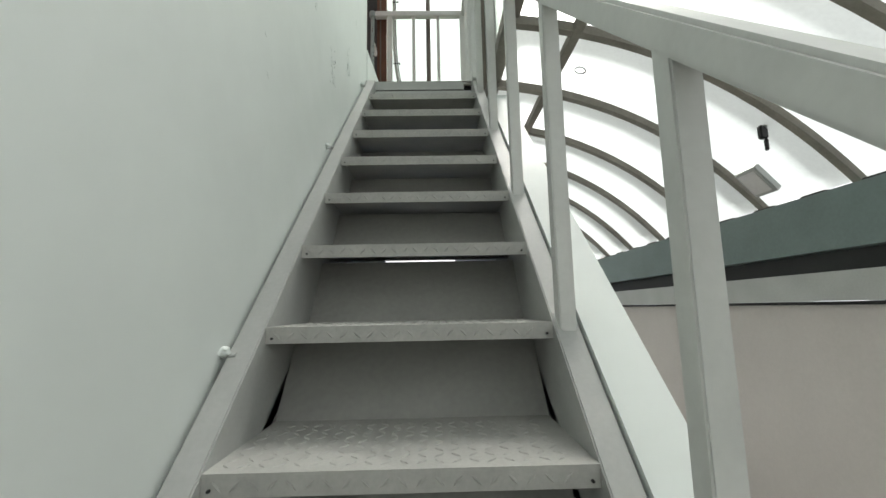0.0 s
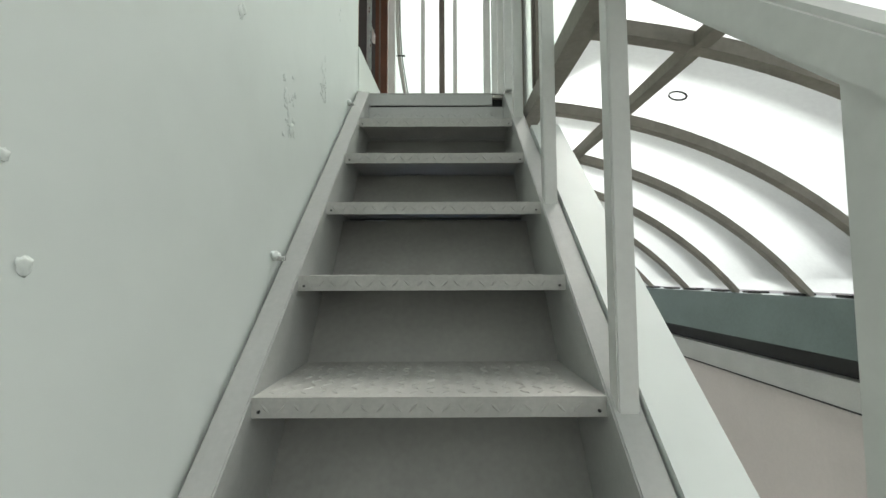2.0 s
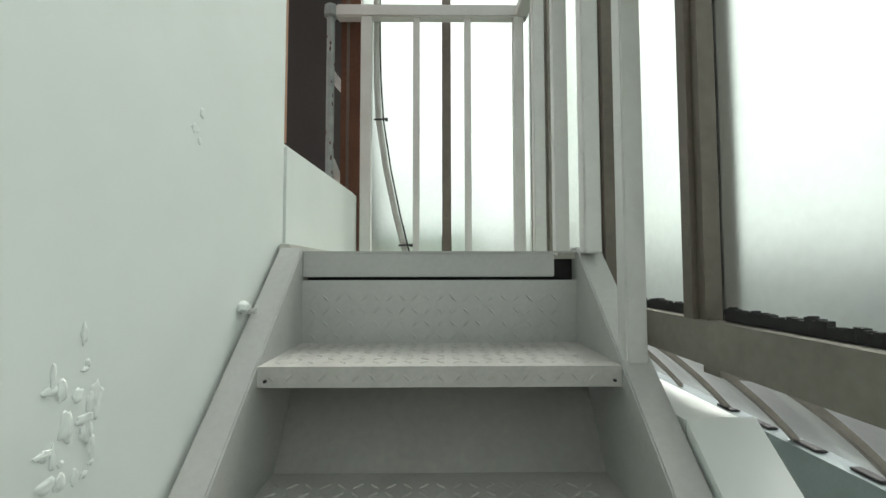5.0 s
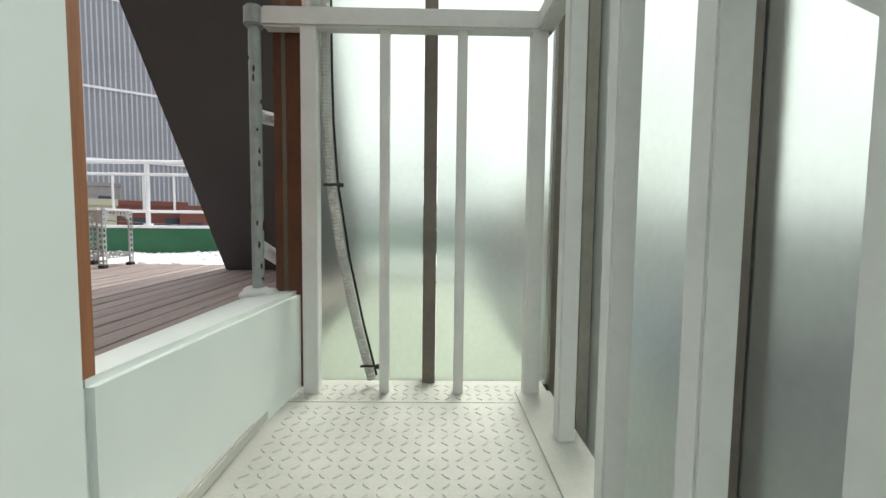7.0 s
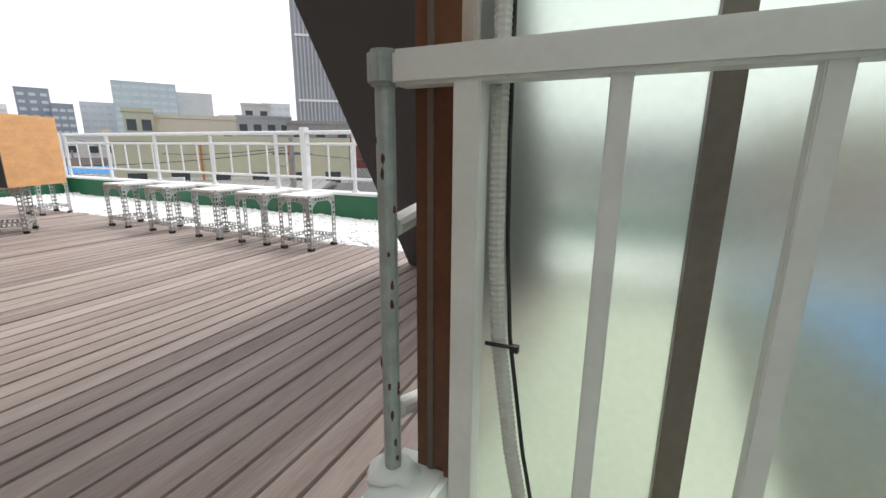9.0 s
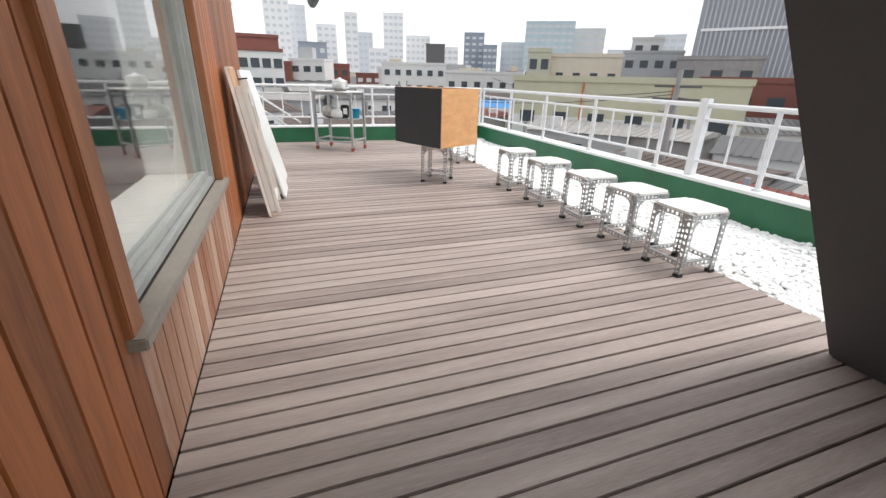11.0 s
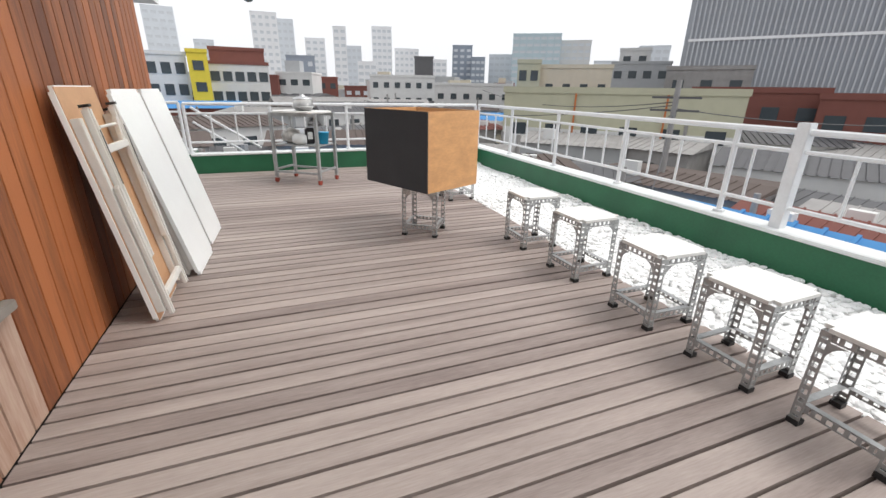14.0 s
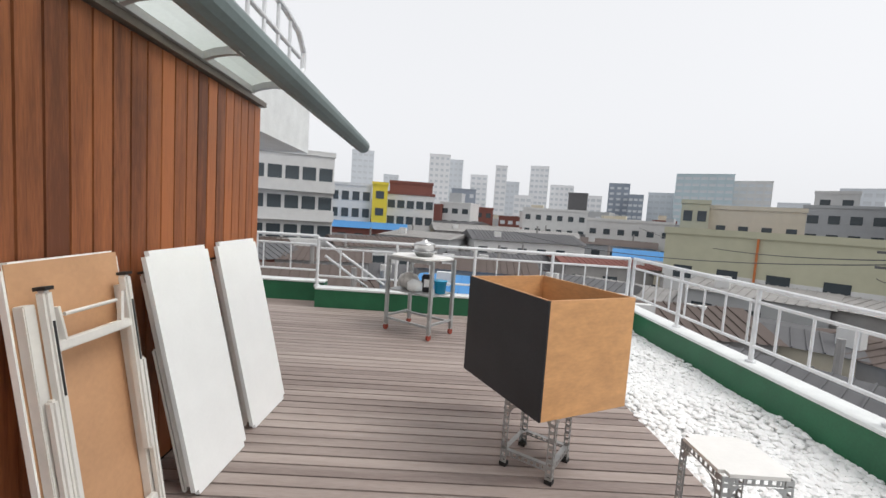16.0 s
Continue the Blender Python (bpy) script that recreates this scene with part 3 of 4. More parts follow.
bar(bm, (-5.97, WY + .035, 2.335), (-0.98, WY + .035, 2.335), .03, .04)
part("wall_plate", bm, M_ALU, canopy)
# rooftop guard rail above
guard = thing("roof_guard_rail", "grey tubular guard rail with rounded end on the roof", "railing")
def guard_tube(pts, r=.02):
    bm = bmesh.new()
    tube(bm, pts, r, 8)
    part("rail", bm, M_WRAIL, guard)
guard_tube([(-1.0, .45, 2.74), (-5.6, .45, 2.74), (-5.86, .45, 2.71), (-5.98, .45, 2.62), (-5.98, .45, 2.5), (-5.88, .45, 2.42)])
guard_tube([(-1.0, .45, 2.56), (-5.9, .45, 2.56)], .014)
for i in range(24):
    guard_tube([(-1.1 - i * .2, .45, 2.3), (-1.1 - i * .2, .45, 2.74)], .011)
neigh = thing("white_eave_block", "white plastered projecting block beyond the clad wall", "eave")
box("block", -7.7, -6.22, -1.8, -0.02, 2.13, 2.75, M_CAP, neigh)
box("wall", -7.3, -6.25, -1.8, -0.8, 0.03, 2.127, M_CAP, neigh)
box("corner_board", -6.28, -6.21, -0.1, 0.02, D, 2.26, mat("grey_green_board", (0.16, 0.17, 0.14), 0.6), neigh)

# ---- things on the deck ----
def perforated(bm, length, width, holes, m):
    """A slotted strip from the origin along +z, across +x, thin in y."""
    t = .0025
    e = width * .22
    B(bm, 0, e, 0, t, 0, length, m)
    B(bm, width - e, width, 0, t, 0, length, m)
    p = length / holes
    for i in range(holes + 1):
        h = p * (.22 if 0 < i < holes else .3)
        z = min(max(i * p - h, 0), length - 2 * h)
        B(bm, e, width - e, 0, t, z, z + 2 * h, m)

def build_stool(name, label, group):
    s = thing(name, label, "stool", group)
    W, Hh = 0.30, 0.405
    bm = bmesh.new()
    bmesh.ops.create_cube(bm, size=1, matrix=Matrix.Translation((W / 2, W / 2, Hh + .008)) @ Matrix.Diagonal((W + .012, W + .012, .016, 1)))
    es = [e for e in bm.edges if abs(e.verts[0].co.z - e.verts[1].co.z) > .01]
    bmesh.ops.bevel(bm, geom=es, offset=.03, segments=4, affect="EDGES")
    part("seat", bm, M_SEAT, s, "off-white square board seat")
    for ix, iy in ((0, 0), (1, 0), (0, 1), (1, 1)):
        bm = bmesh.new()
        base = Matrix.Translation((ix * W, iy * W, .012)) @ Matrix.Diagonal((1 - 2 * ix, 1 - 2 * iy, 1, 1))
        perforated(bm, Hh - .012, .036, 10, base)
        perforated(bm, Hh - .012, .036, 10, base @ Matrix(((0, 1, 0, 0), (1, 0, 0, 0), (0, 0, 1, 0), (0, 0, 0, 1))))
        # curved gussets
        for sw in (False, True):
            mm = base @ (Matrix(((0, 1, 0, 0), (1, 0, 0, 0), (0, 0, 1, 0), (0, 0, 0, 1))) if sw else Matrix())
            for j in range(5):
                a0, a1 = j * 18, (j + 1) * 18
                r = .07
                q = [(.036 + r - r * math.cos(radians(a)), -.001, Hh - .012 - .036 - r + r * math.sin(radians(a))) for a in (a0, a1)]
                c = (.036, -.001, Hh - .048)
                vs = [bm.verts.new(mm @ Vector(p)) for p in (q[0], q[1], c)]
                bm.faces.new(vs)
        leg = part("leg", bm, M_GALV, s)
        bm = bmesh.new()
        x, y = (ix * W + (-.004 if not ix else -.036)), (iy * W + (-.004 if not iy else -.036))
        B(bm, x, x + .04, y, y + .04, 0, .022)
        part("rubber_foot", bm, M_BLACK, leg)
    for k in range(4):
        turn = Matrix.Translation((W / 2, W / 2, 0)) @ Matrix.Rotation(k * math.pi / 2, 4, "Z") @ Matrix.Translation((-W / 2, -W / 2, 0))
        lie = Matrix.Rotation(radians(90), 4, "Y")
        for nm, z in (("apron", Hh), ("stretcher", .10)):
            bm = bmesh.new()
            perforated(bm, W - .06, .034, 7, turn @ Matrix.Translation((.03, .003, z)) @ lie)
            B(bm, .03, W - .03, .003, .03, z - .0025, z - .0005, turn)
            part(nm, bm, M_GALV, s)
    return s

stool = build_stool("stool", "slotted-angle steel stool with white seat beside gravel", "row of stools")
POS = [(-2.58, 2.70), (-3.04, 2.70), (-3.56, 2.70), (-4.19, 2.70), (-4.82, 2.70)]
stool.matrix_world = pose(POS[0][0], POS[0][1], D)
for i, (x, y) in enumerate(POS[1:]):
    copy_thing(stool, pose(x, y, D, 0, 0, (1.5, -2, 1, -1)[i]))
b = copy_thing(stool, pose(-6.45, 2.72, D, 0, 0, 3))
a, c = Vector((-5.183, 1.907)), Vector((-5.018, 2.142))
ang = math.degrees(math.atan2(c.y - a.y, c.x - a.x))
ob = copy_thing(stool, pose(a.x, a.y, D, 0, 0, ang))
ob["label"], ob["group"] = "slotted-angle steel stool carrying a plywood crate", "row of stools"

# crate
ca, cl, cr = Vector((-4.85, 2.013)), Vector((-5.526, 1.678)), Vector((-5.085, 2.552))
ux, uy = (cl - ca), (cr - ca)
crate = thing("crate", "open plywood crate with one black painted side", "crate", m=Matrix(((-ux.x / ux.length * -1, uy.x / uy.length, 0, ca.x), (ux.y / ux.length, uy.y / uy.length, 0, ca.y), (0, 0, 1, D + .423), (0, 0, 0, 1))))
L1, L2, CH, T = ux.length, uy.length, 0.60, .012
box("black_side", 0, L1, 0, T, 0, CH, M_BLACKBD, crate, "black painted side panel")
box("end_panel", 0, T, T, L2 - T, 0, CH, M_PLY, crate)
box("end_panel", L1 - T, L1, T, L2 - T, 0, CH, M_PLY, crate)
box("back_panel", 0, L1, L2 - T, L2, 0, CH, M_PLY, crate)
box("bottom", T, L1 - T, T, L2 - T, 0, T, M_PLY, crate)
box("rim", T, L1 - T, 0.001, T - .001, CH, CH + .003, M_PLY, crate)

# folded tables leaning on the wall
def build_table(label, m, legs_out):
    t = thing("folding_table", label, "table", "folded tables leaning on the wall", m)
    W, Hh = 0.47, 1.17
    s = -1 if legs_out else 1
    # local: x across, z up the board, y out from the wall
    bm = bmesh.new()
    B(bm, 0, W, 0, .022, 0, Hh)
    es = [e for e in bm.edges if abs(e.verts[0].co.y - e.verts[1].co.y) > .01]
    bmesh.ops.bevel(bm, geom=es, offset=.025, segments=4, affect="EDGES")
    top = part("tabletop", bm, M_TTOP, t)
    if legs_out:
        box("underside", .008, W - .008, .022, .025, .008, Hh - .006, M_TUNDER, t, "tan hardboard underside")
    f = (lambda y0, y1: (.024 + y0 * 1.25, .024 + y1 * 1.25)) if legs_out else (lambda y0, y1: (-y1, -y0))
    for x in (.03, W - .03):
        a = f(.002, .032)
        box("side_rail", x - .02, x + .02, a[0], a[1], .05, Hh - .14, M_TFRAME, t, bevel=.003)
        a = f(.034, .064)
        xi = x + (.03 if x < W / 2 else -.03)
        box("leg", xi - .016, xi + .016, a[0], a[1], .34, Hh - .10, M_TFRAME, t, bevel=.008)
        a = f(.034, .060)
        box("leg", x - .014, x + .014, a[0], a[1], .02, .72, M_TFRAME, t, bevel=.008)
        bm = bmesh.new()
        aa = f(.05, .054)
        bar(bm, (x * .7 + W * .15, aa[0], Hh - .16), (x * .7 + W * .15 + (.02 if x < W / 2 else -.02), aa[1] + .01 * s, Hh - .30), .022, .012)
        part("hinge_strut", bm, M_TFRAME, t)
        a = f(.034, .066)
        box("end_cap", xi - .016, xi + .016, a[0], a[1], Hh - .099, Hh - .087, M_BLACK, t)
        box("slot", xi - .004, xi + .004, f(.064, .0655)[0], f(.064, .0655)[1], .72, Hh - .2, M_BLACK, t)
    for z in (.13, Hh - .29):
        a = f(.036, .058)
        box("cross_bar", .06, W - .06, a[0], a[1], z - .018, z + .018, M_TFRAME, t, bevel=.004)
    bm = bmesh.new()
    q = f(.05, .05)[0]
    tube(bm, [(.12, q, Hh - .19), (W - .12, q, Hh - .19)], .007, 8)
    part("stay_rod", bm, M_TFRAME, t)
    return t
def lean(x, y_foot, y_top, rz=0):
    ang = math.degrees(math.asin((y_foot - y_top) / 1.17))
    return pose(x, y_foot, D, ang, 0, rz)
build_table("folded table with tan underside and cream legs showing", lean(-4.66, 0.285, 0.115), True)
build_table("folded white table leaning with its white top outward", lean(-5.25, 0.425, 0.165, -3), False)
build_table("folded white table leaning close to the wall's end", lean(-5.87, 0.425, 0.165, -3), False)

# trolley
A_, B_, C_ = Vector((-7.81, .94)), Vector((-7.43, 1.45)), Vector((-7.76, 1.71))
ang = math.degrees(math.atan2(B_.y - A_.y, B_.x - A_.x))
cart = thing("trolley", "galvanised steel trolley with white top on red casters", "trolley", m=pose(A_.x, A_.y, D, 0, 0, ang))
LW, LD, TOPZ = 0.64, 0.42, 0.90
for x, y in ((0, 0), (LW, 0), (LW, LD), (0, LD)):
    box("leg", x - .018, x + .018, y - .018, y + .018, .07, TOPZ - .02, M_GALV, cart)
    bm = bmesh.new()
    tube(bm, [(x - .012, y, .035), (x + .012, y, .035)], .035, 14)
    w = part("caster", bm, M_REDW, cart)
    box("fork", x - .016, x + .016, y - .02, y + .02, .06, .075, M_CHROME, w)
bm = bmesh.new()
pts = [(-.03, .10), (.08, -.04), (LW - .08, -.04), (LW + .03, .10), (LW + .03, LD - .08), (LW - .08, LD + .04), (.08, LD + .04), (-.03, LD - .08)]
a = [bm.verts.new((x, y, TOPZ - .018)) for x, y in pts]
b = [bm.verts.new((x, y, TOPZ)) for x, y in pts]
bm.faces.new(a); bm.faces.new(b)
for i in range(8):
    bm.faces.new((a[i], a[(i + 1) % 8], b[(i + 1) % 8], b[i]))
part("top", bm, M_SEAT, cart, "white chamfered board top")
box("shelf", 0.0, LW, 0.0, LD, .48, .495, M_GALV, cart)
for y in (0, LD):
    box("bottom_rail", 0, LW, y - .012, y + .012, .13, .155, M_GALV, cart)
    box("top_rail", 0, LW, y - .012, y + .012, TOPZ - .06, TOPZ - .02, M_GALV, cart)
for x in (0, LW):
    box("bottom_rail", x - .012, x + .012, 0, LD, .157, .18, M_GALV, cart)
MC = cart.matrix_world.copy()
def on_cart(x, y, z):
    return MC @ Vector((x, y, z))
def lathe(name, prof, at, material, label, category):
    bm = bmesh.new()
    n = 24
    rings = [[bm.verts.new(at + Vector((r * math.cos(2 * math.pi * k / n), r * math.sin(2 * math.pi * k / n), z))) for k in range(n)] for r, z in prof]
    for u, v in zip(rings, rings[1:]):
        for k in range(n):
            bm.faces.new((u[k], u[(k + 1) % n], v[(k + 1) % n], v[k]))
    bm.faces.new(rings[0]); bm.faces.new(rings[-1])
    ob = part(name, bm, material)
    for f in ob.data.polygons:
        f.use_smooth = True
    return tagged(ob, label, category)
lathe("basin", [(.09, 0), (.13, .05), (.145, .055), (.145, .06), (.125, .055), (.08, .012)], on_cart(.36, .2, TOPZ), M_CHROME, "shiny steel basin on the trolley top", "basin")
lathe("steamer_pot", [(.11, .0), (.12, .005), (.12, .075), (.125, .08), (.11, .095), (.03, .12), (.03, .135), (.001, .137)], on_cart(.36, .2, TOPZ + .058), M_CHROME, "lidded steel pot stacked in the basin", "pot")
lathe("bag", [(.06, 0), (.12, .03), (.13, .1), (.10, .16), (.03, .19)], on_cart(.15, .2, .495), mat("clear_bag", (.62, .60, .57), .3, vary=.3, scale=18), "crumpled pale bag of dishes on the trolley shelf", "bag")
lathe("coil_of_cloth", [(.05, 0), (.09, .02), (.09, .1), (.05, .13)], on_cart(.33, .1, .495), M_CAP, "bundled white cloth on the trolley shelf", "cloth")
mx = thing("drill_case", "small black appliance on the trolley shelf", "appliance", m=Matrix.Translation(on_cart(.42, .2, .495)))
box("body", -.05, .05, -.06, .06, 0, .2, M_BLACKBD, mx, bevel=.015)
box("face", .0505, .055, -.03, .03, .06, .15, M_CAP, mx, bevel=.002)
lathe("blue_bucket", [(.06, 0), (.075, .14), (.08, .14), (.08, .15), (.065, .15)], on_cart(.58, .25, .495), M_BLUE, "bright blue plastic tub on the trolley shelf", "tub")

# ---- fittings under the vaulted roof ----
FITTINGS = {"flood_lamp", "roof_eyelet", "clamp"}
fl = thing("flood_lamp", "square metal lamp fixed under the vaulted roof", "lamp", m=pose(1.90, -0.42, -0.875, 0, 48, 0))
box("housing", -.09, .09, -.08, .08, -.02, .02, M_ALU, fl, bevel=.006)
box("lens", -.07, .07, -.06, .06, -.024, -.0205, M_CHROME, fl)
rl = thing("roof_eyelet", "small dark metal ring on the roof sheet", "ring", m=pose(0.90, -0.51, -0.245, 0, 20, 0))
bm = bmesh.new()
tube(bm, [(.03 * math.cos(a * .5236), .03 * math.sin(a * .5236), 0) for a in range(13)], .004, 6)
part("ring", bm, M_BLACK, rl)
hk = thing("clamp", "small dark clamp hanging from a roof rib", "clamp", m=pose(1.735, -0.70, -0.69))
box("jaw", -.02, .02, -.015, .015, -.05, .02, M_BLACK, hk, bevel=.006)
box("tail", .005, .02, -.01, .01, -.11, -.051, M_BLACK, hk, bevel=.004)

# ---- the city around ----
def colour(name, c, v=.08):
    return mat(name, c, .8, vary=v, scale=.12, bump=.05, fine=1.5)
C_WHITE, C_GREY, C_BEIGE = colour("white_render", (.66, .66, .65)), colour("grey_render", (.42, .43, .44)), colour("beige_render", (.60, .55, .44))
# Pale, bluish, dark and teal tower colours are lightened further to imitate distance haze.
C_BRICK, C_YEL, C_TOWER = colour("red_brick", (.20, .075, .06)), colour("yellow_panel", (.75, .58, .06)), colour("pale_tower_with_haze", (.84, .845, .855), .05)
C_TOWER2, C_DARK, C_TEALG = colour("bluish_tower_with_haze", (.70, .735, .77), .05), colour("dark_tower", (.30, .34, .40)), colour("teal_glass", (.50, .61, .65))
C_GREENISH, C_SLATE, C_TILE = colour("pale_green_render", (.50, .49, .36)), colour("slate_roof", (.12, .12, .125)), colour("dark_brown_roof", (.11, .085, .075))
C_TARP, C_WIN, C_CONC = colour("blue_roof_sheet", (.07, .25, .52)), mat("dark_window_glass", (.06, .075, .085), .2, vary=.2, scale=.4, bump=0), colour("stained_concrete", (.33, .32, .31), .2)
# Glass colour raised towards the wall tones as painted haze.
C_WINFAR = mat('haze_tinted_window_glass', (.64, .67, .70), .35, vary=.1, scale=.2, bump=0)
C_ORANGE, C_RIB = colour("orange_pipe", (.55, .18, .06)), colour("grey_ribbed_cladding", (.36, .38, .41), .05)
GZ = -11.0
win_cache = {}
def window_mesh(w, h, m=None):
    m = m or C_WIN
    key = (round(w, 2), round(h, 2), m.name)
    if key not in win_cache:
        bm = bmesh.new()
        B(bm, -w / 2, w / 2, -.06, .03, -h / 2, h / 2)
        win_cache[key] = mesh(bm, "window", m)
    return win_cache[key]

def building(label, az, dist, w, top, depth, wall, cols, rows, first=2.0, storey=3.0, ww=1.4, wh=1.3, turn=0, name="building", roofm=None, band=None, category="building"):
    """A block whose front, w wide, faces the deck; az counts from +y towards -x."""
    a = radians(az)
    c = Vector((-2.57 - dist * math.sin(a), 1.3 + dist * math.cos(a), 0))
    ob = thing(name, label, category, m=Matrix.Translation(c) @ Matrix.Rotation(a + radians(turn), 4, "Z"))
    box("wall", -w / 2, w / 2, 0, depth, GZ, top, wall, ob)
    bm = bmesh.new()
    rw = min(.35, w * .04)
    B(bm, -w / 2 - .1, w / 2 + .1, -.1, rw, top + .003, top + .45)
    B(bm, -w / 2 - .1, -w / 2 + rw, rw, depth, top + .003, top + .45)
    B(bm, w / 2 - rw, w / 2 + .1, rw, depth, top + .003, top + .45)
    part("roof", bm, roofm or wall, ob)
    # Beyond 120 the windows take the glass with haze in its colour.
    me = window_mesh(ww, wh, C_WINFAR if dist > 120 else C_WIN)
    for r in range(rows):
        z = top - first - r * storey
        for k in range(cols):
            x = -w / 2 + w * (k + .5) / cols
            part("window", me, None, ob).location = (x, 0, z)
        if band:
            box("balcony", -w / 2 - .05, w / 2 + .05, -.6, -.003, z - wh / 2 - 1.1, z - wh / 2 - .1, band, ob)
    return ob

building("blue high-rise tower with haze in its colour on the skyline", 100.1, 600, 30, 82, 25, C_TOWER2, 4, 10, 6, 8, 5, 3)
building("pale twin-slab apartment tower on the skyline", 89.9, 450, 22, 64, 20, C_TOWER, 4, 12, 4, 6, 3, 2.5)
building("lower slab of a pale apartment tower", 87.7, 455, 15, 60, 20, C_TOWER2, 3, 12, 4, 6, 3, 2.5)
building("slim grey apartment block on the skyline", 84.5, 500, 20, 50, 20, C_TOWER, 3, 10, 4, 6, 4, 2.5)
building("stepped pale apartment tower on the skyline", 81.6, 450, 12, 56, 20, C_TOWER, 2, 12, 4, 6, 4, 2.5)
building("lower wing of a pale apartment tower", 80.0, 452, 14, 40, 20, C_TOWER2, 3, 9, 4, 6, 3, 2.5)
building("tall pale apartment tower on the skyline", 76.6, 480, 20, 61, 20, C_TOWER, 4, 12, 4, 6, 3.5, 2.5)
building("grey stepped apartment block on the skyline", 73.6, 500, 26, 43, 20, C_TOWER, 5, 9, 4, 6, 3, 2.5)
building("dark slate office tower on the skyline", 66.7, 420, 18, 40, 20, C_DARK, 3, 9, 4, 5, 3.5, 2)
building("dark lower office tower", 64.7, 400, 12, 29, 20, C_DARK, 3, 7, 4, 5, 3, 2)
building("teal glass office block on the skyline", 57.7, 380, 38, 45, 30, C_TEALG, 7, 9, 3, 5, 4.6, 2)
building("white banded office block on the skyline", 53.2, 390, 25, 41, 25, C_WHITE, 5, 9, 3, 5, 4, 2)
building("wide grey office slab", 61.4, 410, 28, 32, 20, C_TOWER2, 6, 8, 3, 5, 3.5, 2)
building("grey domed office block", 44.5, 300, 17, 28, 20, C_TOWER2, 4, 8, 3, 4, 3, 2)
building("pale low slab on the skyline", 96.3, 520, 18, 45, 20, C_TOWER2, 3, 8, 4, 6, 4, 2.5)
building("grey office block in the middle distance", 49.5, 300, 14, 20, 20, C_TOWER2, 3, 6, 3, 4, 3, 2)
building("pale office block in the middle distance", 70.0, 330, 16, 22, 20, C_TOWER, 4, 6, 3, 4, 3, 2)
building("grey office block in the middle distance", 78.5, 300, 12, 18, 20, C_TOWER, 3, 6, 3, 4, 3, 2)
# large ribbed tower
big = building("tall grey ribbed office tower", 31.2, 75, 27, 45, 20, C_RIB, 1, 0, turn=4)
bm = bmesh.new()
B(bm, -.09, .09, -.22, -.002, -6.5, 44.9)
me = mesh(bm, "rib", colour("pale_rib", (.55, .57, .60)))
for i in range(44):
    part("rib", me, None, big).location = (-12.8 + i * .6, 0, 0)
for z in (-1.0, 8.5, 18.5, 31):
    box("floor_band", -13, 13, -.26, -.225, z, z + .35, C_TOWER, big)
box("base_glazing", -13.05, 13.05, -.3, -.23, -11, -6.5, C_WIN, big)
building("white apartment block with long balconies", 108.5, 42, 7.5, 6.2, 10, C_WHITE, 5, 5, 1.7, 2.7, 1.2, 1.2, band=C_WHITE)
building("white block with dark window strips", 101.3, 70, 6.6, 5.2, 9, C_WHITE, 4, 5, 1.6, 2.7, 1.1, 1.4)
building("yellow panelled stair block", 97.5, 69, 2.4, 5.6, 9, C_YEL, 1, 5, 1.6, 2.7, 1.3, 1.2)
building("white block with a red-brown roof storey", 93.4, 72, 8, 4.4, 9, C_WHITE, 5, 4, 1.6, 2.7, 1.2, 1.3, roofm=C_BRICK)
building("red-brown roof storey set above a white block", 93.4, 74, 7.4, 6.4, 6, C_BRICK, 1, 0)
building("dark grey office block", 86.4, 150, 8.6, 10.6, 10, C_DARK, 3, 5, 2, 3)
building("brown brick low block", 85.9, 110, 14, 3.6, 10, C_BRICK, 6, 3, 1.6, 3, 1.2, 1.2)
building("white flat-roofed house with small windows", 74.2, 95, 13.6, 3.9, 10, C_WHITE, 6, 3, 1.6, 3, 1.1, 1.1)
building("black roof billboard on a stand", 71.5, 110, 4.5, 8.6, .6, C_SLATE, 1, 0, category="billboard")
building("white low house with square windows", 65.2, 75, 13, 2.2, 10, C_WHITE, 6, 3, 1.7, 2.9, 1.0, .9)
building("beige house with olive corner and small windows", 53.6, 58, 10.5, 4.2, 9, C_BEIGE, 5, 4, 2.4, 2.7, .9, 1.2)
building("olive corner of a beige house", 58.3, 57.2, 2.8, 4.7, 8, C_GREENISH, 2, 4, 1.4, 2.3, .9, 1.2)
building("grey-white stepped house with roof terrace", 45.5, 85, 9.5, 6.2, 10, C_GREY, 4, 4, 1.7, 2.8, 1.3, 1.2)
building("white roof cabin on a grey house", 46.3, 86, 5, 8.4, 6, C_WHITE, 2, 1, 1.4, 2.8, 1.2, 1.1)
gb = building("long pale green building with a white lower band", 47.8, 34, 16.5, 1.3, 8, C_GREENISH, 6, 1, 2.7, 2.6, 1.2, .9, turn=-6)
box("white_band", -8.2, 8.2, -.05, -.004, -4.6, -1.3, C_WHITE, gb)
for x in (-2.6, 3.6):
    box("orange_downpipe", x - .06, x + .06, -.16, -.062, -3.6, 1.3, C_ORANGE, gb)
building("dark red brick house with tiled roof", 33.5, 45, 9.5, 1.6, 10, C_BRICK, 4, 3, 1.6, 2.8, 1.2, 1.0)
building("grey cluttered house with parapets", 38.5, 62, 9, 4.2, 9, C_CONC, 3, 3, 1.7, 2.8, 1.2, 1.1)
building("dark red brick house beyond the railing", 22.0, 42, 9, 1.2, 9, C_BRICK, 4, 3, 1.6, 2.8, 1.2, 1.0)
